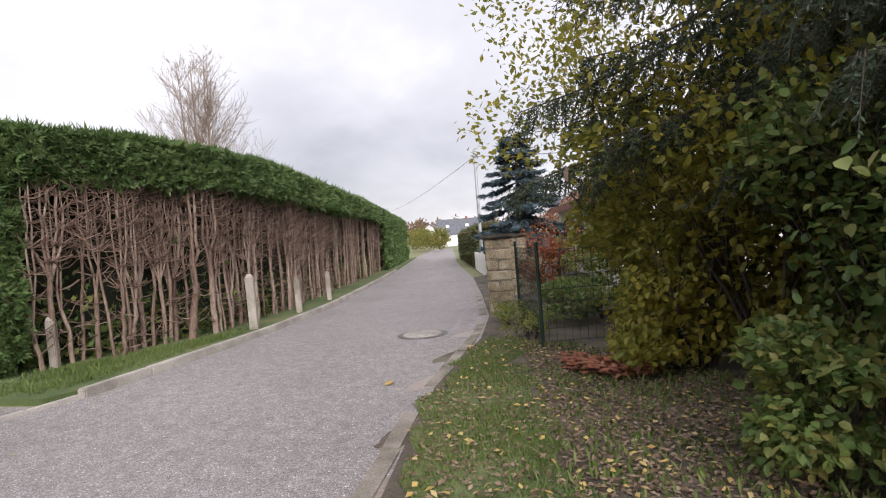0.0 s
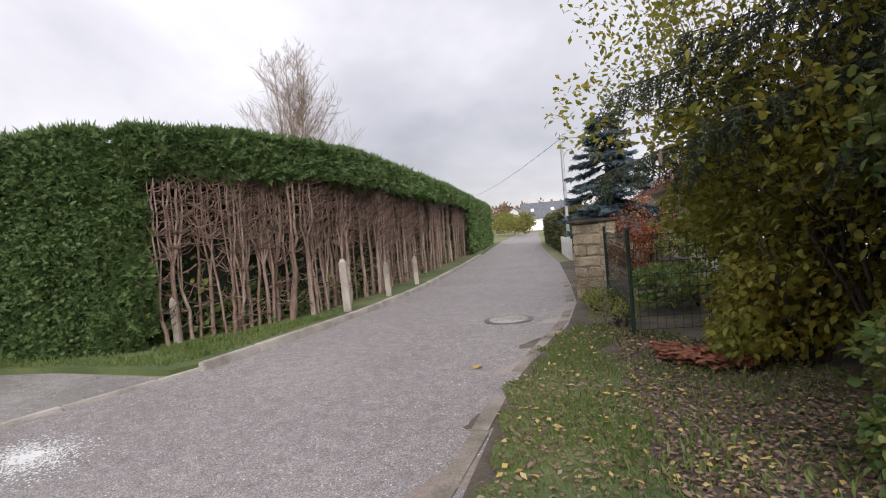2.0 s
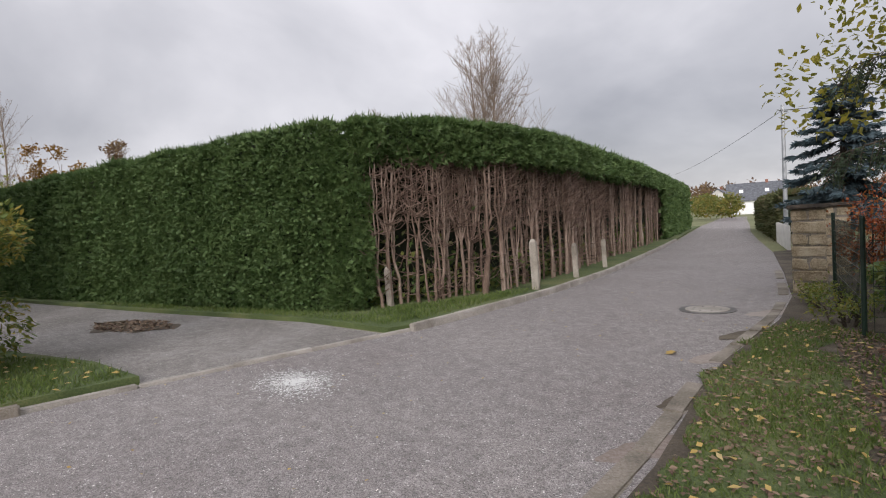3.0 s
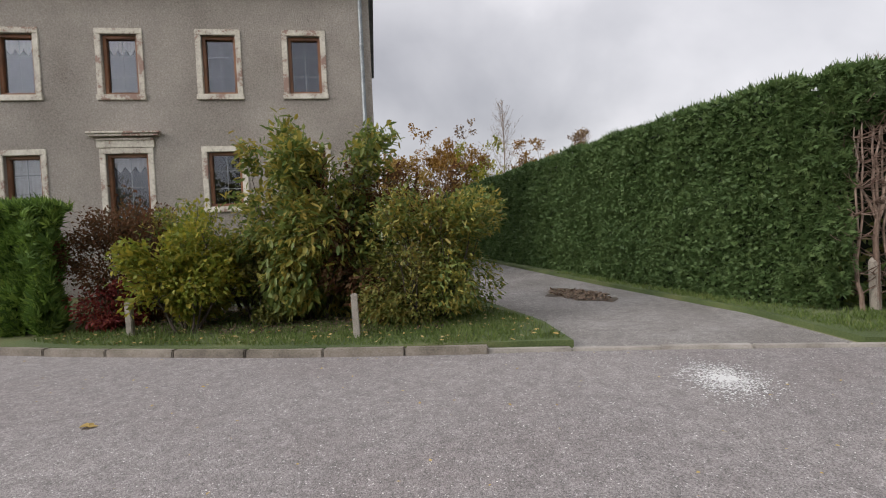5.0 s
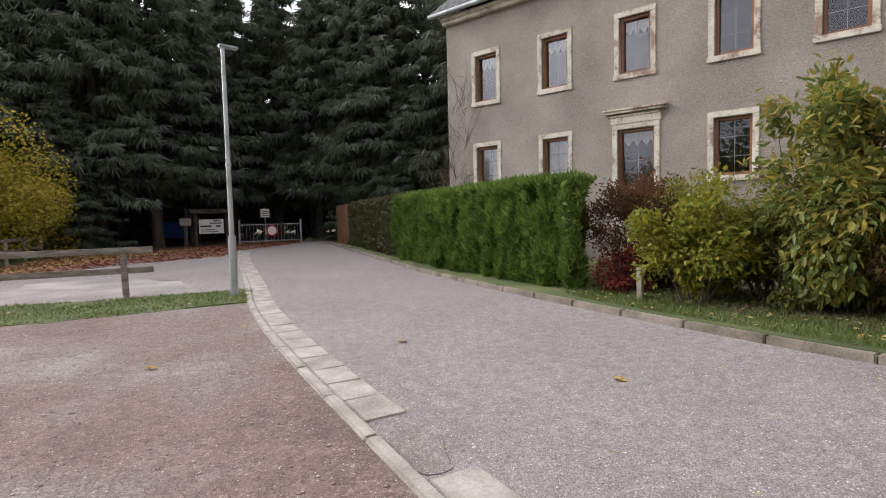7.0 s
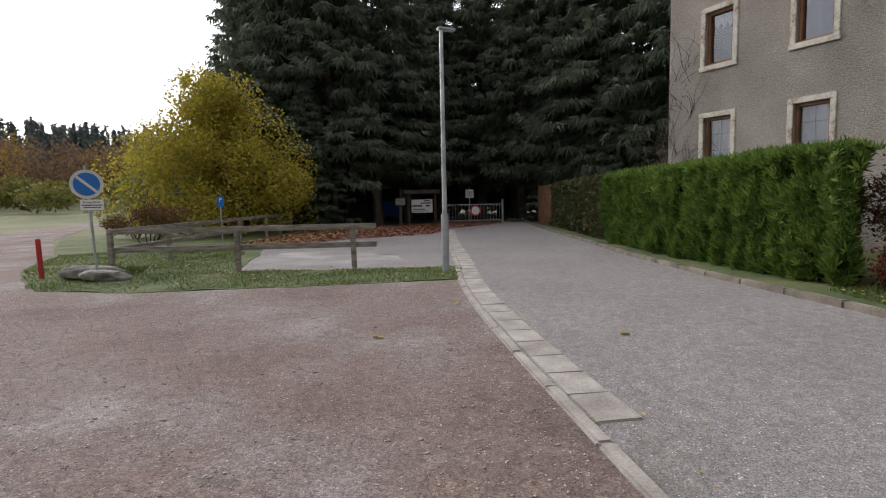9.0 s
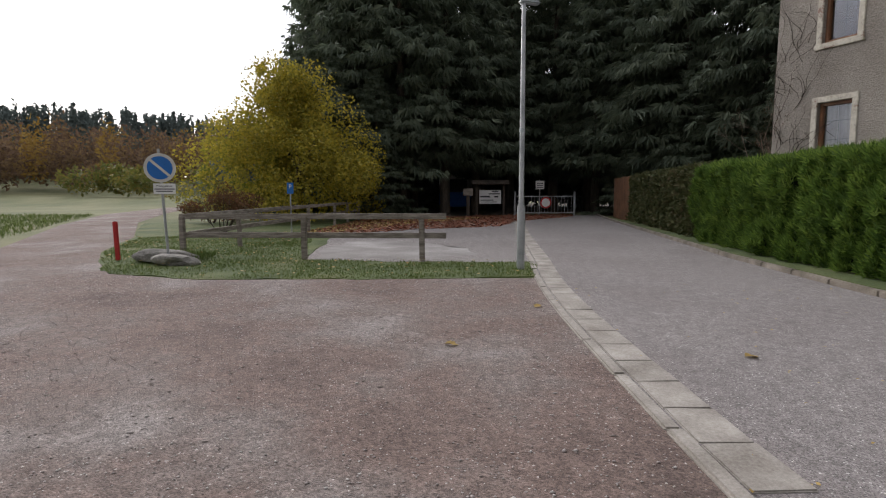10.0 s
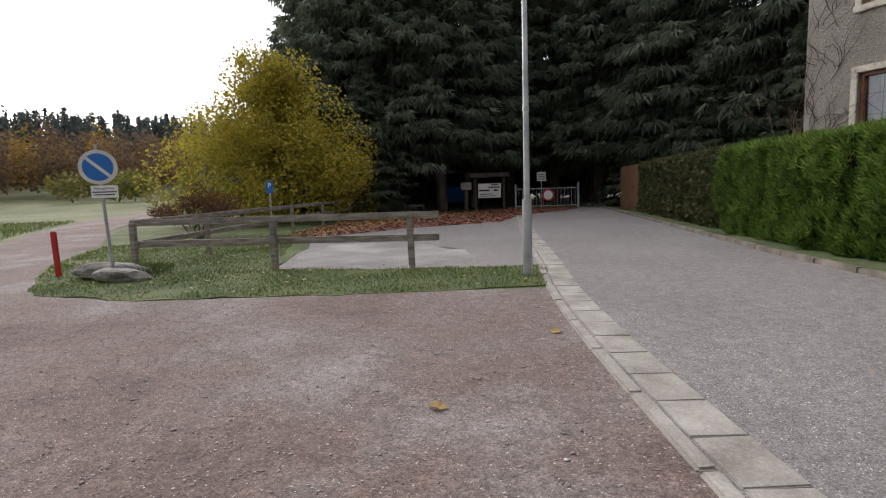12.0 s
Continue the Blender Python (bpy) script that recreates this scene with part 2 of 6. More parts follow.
IRON = surface("cast_iron", [(0.3, (0.055, 0.05, 0.046)), (0.5, (0.09, 0.084, 0.078)), (0.7, (0.15, 0.14, 0.13))], 4, 60, 0.6, 0.3, metal=0.2)
BARK = surface("dark_bark", [(0.3, (0.035, 0.028, 0.022)), (0.5, (0.07, 0.055, 0.042)), (0.7, (0.12, 0.095, 0.075))], 3, 30, 0.95, 0.8, 0.02, stretch=(1, 1, 0.25))
PALE_BARK = surface("pale_twig_bark", [(0.3, (0.16, 0.12, 0.09)), (0.5, (0.25, 0.19, 0.145)), (0.7, (0.34, 0.27, 0.21))], 3, 30, 0.95, 0.5)
STEM_BARK = surface("thuja_stem_bark", [(0.15, (0.075, 0.046, 0.034)), (0.42, (0.165, 0.112, 0.083)), (0.6, (0.265, 0.195, 0.152)), (0.85, (0.43, 0.355, 0.3))], 2.5, 30, 0.95, 0.7, 0.02, stretch=(1, 1, 0.2))
DEAD_TWIG = leafy("dead_twigs", [(0.1, 0.065, 0.05), (0.19, 0.125, 0.095), (0.29, 0.21, 0.165)], 0.9, 0.0)
# near-black: the shade deep inside hedges is put into this colour
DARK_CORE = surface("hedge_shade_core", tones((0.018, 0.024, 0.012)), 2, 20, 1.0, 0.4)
ROCK = surface("grey_rock", [(0.3, (0.12, 0.115, 0.1)), (0.5, (0.21, 0.2, 0.18)), (0.7, (0.33, 0.31, 0.28))], 3, 25, 0.9, 0.8, 0.03)
RUST = surface("rust_brown_board", tones((0.16, 0.075, 0.035)), 2, 20, 0.85, 0.4)
CURTAIN = surface("white_lace", tones((0.8, 0.8, 0.8), 0.9, 1.08), 6, 50, 0.9, 0.2)
# near-black: the dimness behind glass is put into this colour
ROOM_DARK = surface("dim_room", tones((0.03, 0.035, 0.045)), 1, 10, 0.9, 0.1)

THUJA = leafy("thuja_green", [(0.043, 0.08, 0.024), (0.067, 0.117, 0.035), (0.097, 0.152, 0.049), (0.135, 0.193, 0.067)], 0.6, 0.3, 0.3)
THUJA_BRIGHT = leafy("thuja_bright", [(0.04, 0.08, 0.016), (0.08, 0.145, 0.026), (0.135, 0.22, 0.038), (0.23, 0.32, 0.06)], 0.6, 0.3, 0.2)
OLD_HEDGE = leafy("old_hedge", [(0.04, 0.05, 0.018), (0.06, 0.074, 0.025), (0.095, 0.098, 0.036), (0.11, 0.085, 0.045)], 0.7, 0.15, 0.2)
SPRUCE = leafy("spruce_needles", [(0.066, 0.088, 0.062), (0.102, 0.13, 0.086), (0.142, 0.16, 0.1)], 0.7, 0.35, 0.35)
SPRUCE_VERGE = leafy("verge_spruce_needles", [(0.025, 0.042, 0.022), (0.04, 0.062, 0.032), (0.06, 0.085, 0.044)], 0.6, 0.2, 0.3)
SPRUCE_BLUE = leafy("blue_spruce", [(0.039, 0.065, 0.0715), (0.065, 0.0975, 0.111), (0.0975, 0.143, 0.163)], 0.7, 0.1, 0.2)
YELLOW = leafy("autumn_yellow", [(0.16, 0.17, 0.03), (0.3, 0.27, 0.04), (0.45, 0.37, 0.05), (0.55, 0.41, 0.05)], 0.6, 0.45, 0.4)
OCHRE = leafy("autumn_ochre", [(0.16, 0.08, 0.02), (0.26, 0.14, 0.03), (0.33, 0.2, 0.05)], 0.7, 0.3, 0.3)
HAZEL = leafy("green_yellow_leaves", [(0.12, 0.145, 0.034), (0.2, 0.21, 0.04), (0.31, 0.275, 0.046), (0.46, 0.35, 0.055)], 0.5, 0.5, 0.5)
DEEP_GREEN = leafy("deep_green_leaves", [(0.055, 0.092, 0.028), (0.09, 0.148, 0.042), (0.135, 0.195, 0.055), (0.2, 0.21, 0.058), (0.18, 0.12, 0.045)], 0.42, 0.4, 0.3)
LAUREL = leafy("laurel_leaves", [(0.07, 0.115, 0.03), (0.115, 0.165, 0.042), (0.18, 0.21, 0.05), (0.34, 0.28, 0.055), (0.24, 0.15, 0.055)], 0.45, 0.4, 0.35)
OLIVE = leafy("olive_leaves", [(0.085, 0.115, 0.03), (0.135, 0.155, 0.038), (0.21, 0.19, 0.045), (0.27, 0.18, 0.05)], 0.5, 0.4, 0.4)
LIGHT_GREEN = leafy("light_green_leaves", [(0.075, 0.12, 0.028), (0.125, 0.175, 0.036), (0.2, 0.215, 0.045), (0.26, 0.21, 0.05)], 0.5, 0.4, 0.3)
LIME = leafy("lime_yellow_leaves", [(0.1, 0.155, 0.025), (0.18, 0.215, 0.03), (0.3, 0.275, 0.036), (0.42, 0.32, 0.045)], 0.55, 0.45, 0.35)
RUSSET = leafy("russet_leaves", [(0.06, 0.05, 0.022), (0.1, 0.058, 0.026), (0.14, 0.06, 0.028), (0.09, 0.085, 0.03)], 0.85, 0.4, 0.4)
CRIMSON = leafy("crimson_leaves", [(0.08, 0.012, 0.012), (0.15, 0.022, 0.02), (0.2, 0.05, 0.024)], 0.8, 0.3)
ORANGE = leafy("orange_red_leaves", [(0.25, 0.06, 0.025), (0.34, 0.1, 0.04), (0.36, 0.16, 0.05)], 0.6, 0.3)
GRASS = leafy("grass_blades", [(0.055, 0.085, 0.022), (0.085, 0.13, 0.03), (0.125, 0.175, 0.042), (0.2, 0.19, 0.075)], 0.6, 0.3, 0.35)
DRY_GRASS = leafy("dry_grass", [(0.12, 0.13, 0.04), (0.2, 0.19, 0.07), (0.27, 0.24, 0.11)], 0.7, 0.25, 0.2)
LITTER = leafy("fallen_leaves", [(0.09, 0.055, 0.04), (0.14, 0.09, 0.062), (0.19, 0.13, 0.09), (0.27, 0.2, 0.14), (0.12, 0.09, 0.05)], 0.8, 0.1)
LITTER_YELLOW = leafy("fallen_yellow_leaves", [(0.3, 0.2, 0.06), (0.42, 0.3, 0.1), (0.4, 0.32, 0.16)], 0.7, 0.15)
LITTER_RED = leafy("fallen_red_leaves", [(0.2, 0.07, 0.04), (0.27, 0.1, 0.06), (0.22, 0.12, 0.07)], 0.8, 0.1)
FOREST_BROWN = leafy("far_bare_wood", [(0.11, 0.075, 0.055), (0.16, 0.105, 0.075), (0.22, 0.15, 0.085), (0.28, 0.19, 0.08)], 0.9, 0.35, 0.3)
FOREST_GOLD = leafy("far_golden_wood", [(0.2, 0.12, 0.035), (0.3, 0.19, 0.05), (0.34, 0.25, 0.08)], 0.9, 0.35, 0.2)
# distance haze is put into this colour: paler and bluer than near spruces
FOREST_HAZED = leafy("far_hazed_conifers", [(0.1, 0.128, 0.12), (0.13, 0.158, 0.148)], 0.9, 0.4, 0.2)

GLASS = bpy.data.materials.new("window_glass")
GLASS.use_nodes = True
gn = GLASS.node_tree
gn.nodes.clear()
g_out, g_mix = gn.nodes.new("ShaderNodeOutputMaterial"), gn.nodes.new("ShaderNodeMixShader")
g_gl, g_tr = gn.nodes.new("ShaderNodeBsdfGlossy"), gn.nodes.new("ShaderNodeBsdfTransparent")
g_gl.inputs["Roughness"].default_value = 0.01
g_gl.inputs["Color"].default_value = (0.9, 0.93, 1, 1)
g_fr = gn.nodes.new("ShaderNodeFresnel")
g_fr.inputs["IOR"].default_value = 1.9
gn.links.new(g_fr.outputs[0], g_mix.inputs[0])
gn.links.new(g_tr.outputs[0], g_mix.inputs[1])
gn.links.new(g_gl.outputs[0], g_mix.inputs[2])
gn.links.new(g_mix.outputs[0], g_out.inputs[0])

# ---- mesh helpers ----
rng = np.random.default_rng(7)


def raw(name, verts, tris, material, parent=None, label="", smooth=False):
    """A mesh object from arrays of vertices and triangles."""
    me = bpy.data.meshes.new(name)
    v, f = np.asarray(verts, np.float32), np.asarray(tris, np.int32)
    me.vertices.add(len(v))
    me.vertices.foreach_set("co", v.ravel())
    me.loops.add(f.size)
    me.loops.foreach_set("vertex_index", f.ravel())
    me.polygons.add(len(f))
    me.polygons.foreach_set("loop_start", np.arange(0, f.size, f.shape[1], dtype=np.int32))
    if smooth:
        me.polygons.foreach_set("use_smooth", np.ones(len(f), bool))
    me.update(calc_edges=True)
    me.materials.append(material)
    ob = new(name, me)
    ob.parent = parent
    if label:
        tagged(ob, label)
    return ob


def part(name, bm, material, parent=None, label="", smooth=False):
    me = bpy.data.meshes.new(name)
    if smooth:
        for f in bm.faces:
            f.smooth = True
    bm.to_mesh(me)
    bm.free()
    me.materials.append(material)
    ob = new(name, me)
    ob.parent = parent
    if label:
        tagged(ob, label)
    return ob


def thing(name, m, label, category, group="", kind=""):
    ob = new(name)
    ob.empty_display_size = 0.2
    ob.matrix_world = m
    return tagged(ob, label, category, group, kind)


def box(bm, x0, x1, y0, y1, z0, z1, bevel=0.0, m=None):
    r = bmesh.ops.create_cube(bm, size=1.0)
    vs = r["verts"]
    for v in vs:
        v.co = Vector((x0 + (v.co.x + 0.5) * (x1 - x0), y0 + (v.co.y + 0.5) * (y1 - y0), z0 + (v.co.z + 0.5) * (z1 - z0)))
    if bevel:
        es = list({e for v in vs for e in v.link_edges})
        r2 = bmesh.ops.bevel(bm, geom=es, offset=bevel, segments=2, affect="EDGES")
        vs = list({v for f in r2["faces"] for v in f.verts} | {v for v in vs if v.is_valid})
    if m is not None:
        for v in vs:
            v.co = m @ v.co
    return bm


def cyl(bm, r0, r1, z0, z1, n=16, x=0, y=0, m=None):
    r = bmesh.ops.create_cone(bm, cap_ends=True, segments=n, radius1=r0, radius2=r1, depth=z1 - z0)
    for v in r["verts"]:
        v.co += Vector((x, y, (z0 + z1) / 2))
        if m is not None:
            v.co = m @ v.co
    return bm


def bar(bm, a, b, w, h):
    """A bevelled beam from a to b, w wide and h high."""
    a, b = Vector(a), Vector(b)
    d = b - a
    q = d.to_track_quat("X", "Z").to_matrix().to_4x4()
    return box(bm, 0, d.length, -w / 2, w / 2, -h / 2, h / 2, min(w, h) * 0.08, Matrix.Translation(a) @ q)


def sheet(name, outline, z, material, label, category, kind="structure", step=0.0, rise=0.0):
    """A flat piece of ground with the given outline."""
    bm = bmesh.new()
    f = bm.faces.new([bm.verts.new((x, y, z)) for x, y in outline])
    if f.normal.z < 0:
        f.normal_flip()
    bmesh.ops.triangulate(bm, faces=[f])
    if rise:
        edge = [e for e in bm.edges if e.is_boundary]
        r = bmesh.ops.extrude_edge_only(bm, edges=edge)
        for v in [g for g in r["geom"] if isinstance(g, bmesh.types.BMVert)]:
            v.co.z -= 0.2
        bmesh.ops.recalc_face_normals(bm, faces=bm.faces)
    return tagged(part(name, bm, material), label, category, kind=kind)


def ragged_edge(poly, amp=0.15, parts_=8, freq=2.5):
    """The outline with an uneven edge."""
    res = []
    for (x0, y0), (x1, y1) in zip(poly, poly[1:] + poly[:1]):
        for k in range(parts_):
            x, y = x0 + (x1 - x0) * k / parts_, y0 + (y1 - y0) * k / parts_
            res.append((x + amp * noise.noise(Vector((x * freq, y * freq, 1))), y + amp * noise.noise(Vector((x * freq, y * freq, 7)))))
    return res


def inside(P, poly):
    """Which of the points P lie in the outline."""
    x, y = P[:, 0], P[:, 1]
    res = np.zeros(len(P), bool)
    n = len(poly)
    for i in range(n):
        (x0, y0), (x1, y1) = poly[i], poly[(i + 1) % n]
        if y0 != y1:
            res ^= ((y0 > y) != (y1 > y)) & (x < (x1 - x0) * (y - y0) / (y1 - y0) + x0)
    return res


def unit(a):
    return a / np.maximum(np.linalg.norm(a, axis=1, keepdims=True), 1e-9)


def kites(P, D, L, W, fold=0.25, N=None):
    """Folded leaf blades: base P, direction D, length L, width W. Returns vertices and triangles."""
    n = len(P)
    D = unit(np.asarray(D, float))
    if N is None:
        N = rng.normal(size=(n, 3))
    S = unit(np.cross(D, N))
    U = np.cross(S, D)
    L, W = np.broadcast_to(L, n)[:, None], np.broadcast_to(W, n)[:, None]
    mid = P + D * L * 0.45
    V = np.stack([P, mid + S * W / 2 + U * W * fold, P + D * L, mid - S * W / 2 + U * W * fold], 1).reshape(-1, 3)
    i = np.arange(n)[:, None] * 4
    T = np.stack([i + [0, 1, 2], i + [0, 2, 3]], 1).reshape(-1, 3)
    return V, T


def ovates(P, D, L, W, fold=0.15, N=None):
    """Rounded leaf blades with six corners, folded along the midrib."""
    n = len(P)
    D = unit(np.asarray(D, float))
    if N is None:
        N = rng.normal(size=(n, 3))
    S = unit(np.cross(D, N))
    U = np.cross(S, D)
    L, W = np.broadcast_to(L, n)[:, None], np.broadcast_to(W, n)[:, None]
    a, b = P + D * L * 0.22, P + D * L * 0.62
    lift = U * W * fold
    V = np.stack([P, a + S * W * 0.42 + lift, b + S * W * 0.44 + lift, P + D * L - lift * 0.8, b - S * W * 0.44 + lift, a - S * W * 0.42 + lift], 1).reshape(-1, 3)
    i = np.arange(n)[:, None] * 6
    T = np.stack([i + [0, 1, 2], i + [0, 2, 3], i + [0, 3, 4], i + [0, 4, 5]], 1).reshape(-1, 3)
    return V, T


def sprays(P, D, L, W, k=3, spread=0.55):
    """Fans of k blades from one base, joined into one island each."""
    n = len(P)
    D = unit(D)
    S = unit(np.cross(D, rng.normal(size=(n, 3))))
    vs, ts = [], []
    N = np.cross(S, D)
    for j in range(k):
        a = (j - (k - 1) / 2) * spread
        d = D * math.cos(a) + S * math.sin(a)
        l = L * (1 - 0.25 * abs(j - (k - 1) / 2)) * rng.uniform(0.8, 1.2, n)
        vs.append(kites(P, d, l, W, 0.1, N + rng.normal(size=(n, 3)) * 0.3)[0].reshape(n, 4, 3))
    V = np.concatenate(vs, 1)
    for j in range(1, k):
        V[:, 4 * j] = V[:, 0]
    i = np.arange(n)[:, None] * (4 * k)
    for j in range(k):
        o = [0, 4 * j + 1, 4 * j + 2], [0, 4 * j + 2, 4 * j + 3]
        ts += [i + o[0], i + o[1]]
    return V.reshape(-1, 3), np.stack(ts, 1).reshape(-1, 3)


def merge(*meshes):
    vs, ts, o = [], [], 0
    for v, t in meshes:
        vs.append(v)
        ts.append(t + o)
        o += len(v)
    return np.concatenate(vs), np.concatenate(ts)


def tubes(lines, sides=5):
    """Tapered branches. lines: (points, radii) each."""
    vs, ts, o = [], [], 0
    for pts, rad in lines:
        pts = np.asarray(pts, float)
        n = len(pts)
        t = unit(np.gradient(pts, axis=0))
        ref = np.array([1.0, 0.1, 0.05]) if abs(t[0, 2]) > 0.7 else np.array([0.05, 0.1, 1.0])
        s = unit(np.cross(t, ref))
        u = np.cross(s, t)
        a = np.arange(sides) * 2 * math.pi / sides
        r = np.asarray(rad, float)[:, None, None]
        ring = pts[:, None] + r * (np.cos(a)[None, :, None] * s[:, None] + np.sin(a)[None, :, None] * u[:, None])
        vs.append(ring.reshape(-1, 3))
        i = np.arange(n - 1)[:, None] * sides + np.arange(sides)[None]
        j = np.arange(n - 1)[:, None] * sides + (np.arange(sides)[None] + 1) % sides
        q = np.stack([i, j, j + sides, i, j + sides, i + sides], -1).reshape(-1, 3)
        ts.append(q + o)
        o += n * sides
    return np.concatenate(vs), np.concatenate(ts)


def grow(p, d, length, r, level, out, tips, r_rng, kids=(5, 5, 4), spread=0.7, up=0.1, ratio=0.6, segs=5):
    """Branches with side branches, level by level; tips gathers the ends."""
    pts, rad, q = [p], [r], np.array(p, float)
    d = d / np.linalg.norm(d)
    for i in range(segs):
        d = d + r_rng.normal(size=3) * 0.1 + np.array([0, 0, up])
        d /= np.linalg.norm(d)
        q = q + d * length / segs
        pts.append(q)
        rad.append(max(r * (1 - 0.8 * (i + 1) / segs), 0.003))
    out.append((pts, rad))
    if level == 0:
        tips.append((pts[-1], d))
        tips.append((pts[-3], d))
        return
    for k in range(kids[level - 1]):
        f = r_rng.uniform(0.3, 1.0) if level < 3 else r_rng.uniform(0.25, 1.0)
        i = min(int(f * segs), segs - 1)
        base = pts[i] + (pts[i + 1] - pts[i]) * (f * segs - i)
        side = r_rng.normal(size=3)
        side -= d * side.dot(d)
        side /= np.linalg.norm(side)
        nd = d * math.cos(spread) + side * math.sin(spread)
        grow(base, nd, length * ratio * r_rng.uniform(0.7, 1.1) * (1.15 - 0.5 * f), rad[i] * 0.6, level - 1, out, tips, r_rng, kids, spread, up, ratio, max(3, segs - 1))

# ---- plan ----
KERB_W = [(-10.9, -36.0), (-9.1, -27.6), (-7.4, -18.5), (-6.42, -13.3), (-6.0, -9.6), (-5.8, -6.5), (-5.78, -3.6), (-5.93, -1.7), (-6.1, -0.5), (-6.22, 0.6), (-6.3, 2.2), (-6.39, 4.0), (-6.85, 6.0), (-7.42, 8.0), (-8.75, 11.6), (-11.9, 18.6), (-15.3, 25.8), (-20.5, 36.5), (-27.0, 50.0), (-36.0, 70.0), (-48.0, 96.0)]
ROAD_E = [(-44.0, 97.0), (-32.0, 70.5), (-22.5, 50.0), (-15.5, 34.5), (-10.9, 25.0), (-7.6, 18.4), (-5.0, 12.6), (-3.5, 9.1), (-2.85, 7.0), (-2.4, 4.6), (-1.95, 3.2), (-1.6, 2.2), (-1.3, 0.8), (-1.15, -0.8)]
KERB_E = [(-1.12, -1.6), (-1.16, -3.4), (-1.2, -4.9), (-1.28, -7.0), (-1.42, -9.0), (-1.62, -10.8), (-2.0, -13.0), (-3.05, -20.5), (-4.2, -27.3), (-5.6, -36.0)]


def along(line, step):
    """Points every step metres along a line smoothed through its corners, with the tangents."""
    P = np.array(line, float)
    d = np.r_[0, np.cumsum(np.linalg.norm(np.diff(P, axis=0), axis=1))]
    s = np.arange(0, d[-1], step)
    Q = np.stack([np.interp(s, d, P[:, 0]), np.interp(s, d, P[:, 1])], 1)
    w = max(1, int(1.2 / step))
    if len(Q) > 4 * w:
        pad = np.pad(Q, ((w, w), (0, 0)), mode="reflect", reflect_type="odd")
        ker = np.ones(2 * w + 1) / (2 * w + 1)
        Q = np.stack([np.convolve(pad[:, k], ker, "valid") for k in (0, 1)], 1)
    T = unit(np.gradient(Q, axis=0))
    return Q, T


def offset(line, d):
    """The line moved d metres to its left."""
    P = np.array(line, float)
    T = unit(np.gradient(P, axis=0))
    return [tuple(p + d * np.array([-t[1], t[0]])) for p, t in zip(P, T)]


# ---- ground ----
def ground_height(x, y):
    """Flat round the walk; a low grass bank to the south east and wooded hills beyond."""
    bank = 0.95 * np.clip((-(y + 0.25 * x) - 52) / 8, 0, 1) * np.clip((x + 6) / 6, 0, 1)
    r = np.hypot(x, y)
    hill = np.clip((r - 98) / 70, 0, 1.3) * 4.5 * np.clip((-y + 10) / 60, 0, 1) * np.clip((x + 60) / 80, 0, 1)
    north = np.clip((r - 200) / 200, 0, 1.0) * 5 * np.clip((y - 20) / 80, 0, 1)
    return bank + hill + north - 0.02


bm = bmesh.new()
R = [0] + list(np.geomspace(3, 3000, 60))
A = 96
rings = []
for r in R[1:]:
    ring = []
    for a in range(A):
        x, y = r * math.cos(2 * math.pi * a / A), r * math.sin(2 * math.pi * a / A)
        ring.append(bm.verts.new((x, y, float(ground_height(np.array(x), np.array(y))))))
    rings.append(ring)
c = bm.verts.new((0, 0, -0.02))
for a in range(A):
    bm.faces.new((c, rings[0][a], rings[0][(a + 1) % A]))
    for i in range(len(rings) - 1):
        bm.faces.new((rings[i][a], rings[i + 1][a], rings[i + 1][(a + 1) % A], rings[i][(a + 1) % A]))
tagged(part("ground", bm, MEADOW, smooth=True), "pale autumn meadow ground reaching to wooded hills", "ground", kind="structure")

sheet("forest_floor", [(10.0, -36.5), (3.0, -31.5), (-5.6, -35.0), (-6.2, -40), (-11.5, -40), (-11.2, -34.5), (-13.0, -30), (-14.0, -24), (-34, -20), (-40, -60), (-10, -78), (14, -62)], -0.008, SOIL, "dark needle covered floor below the spruces", "forest floor")
road = sheet("road", KERB_W + ROAD_E + KERB_E, 0.0, ASPHALT, "worn grey asphalt lane with pale stone chips", "road")
LOT = KERB_E[:6] + [(0.2, -10.9), (2.2, -10.9), (4.1, -10.95), (6.0, -11.7), (7.3, -13.6), (8.3, -15.4), (9.9, -19.9), (14.5, -29.0), (19.0, -41.5), (24, -60), (27, -60), (22.5, -40.0), (17.2, -27.4), (11.6, -16.5), (9.0, -11.0), (9.5, -4.0), (6.0, -1.5), (3.5, -0.3), (0.6, 0.5), (-1.1, 0.6)]
sheet("gravel_lot", LOT, -0.004, GRAVEL, "reddish grey compacted gravel lot with a track leading off", "gravel lot")
PAD = [(-2.0, -12.95), (-3.05, -20.5), (-4.2, -27.3), (-5.3, -34.0), (3.0, -30.5), (3.5, -22.0), (2.9, -13.6), (0.3, -13.0)]
sheet("parking_pad", PAD, -0.006, ASPHALT, "grey asphalt parking pad behind the timber rail", "pavement")
sheet("pale_patch", ragged_edge([(2.7, -13.7), (-0.2, -13.5), (-0.9, -14.6), (-0.6, -16.3), (0.8, -17.6), (2.5, -17.9), (2.9, -16.0)], 0.4, 6, 1.2), -0.001, PALE_PAD, "pale worn concrete patch on the pad", "pavement")
ISLAND = [(-1.75, -11.0), (0.2, -10.9), (2.2, -10.9), (4.1, -10.95), (6.0, -11.7), (7.3, -13.6), (8.3, -15.4), (9.9, -19.9), (14.0, -28.5), (5.0, -31.0), (3.2, -30.5), (3.5, -22.0), (2.9, -13.6), (0.3, -13.0), (-1.95, -12.85)]
ISLAND = ragged_edge(ISLAND, 0.22, 7, 1.8)
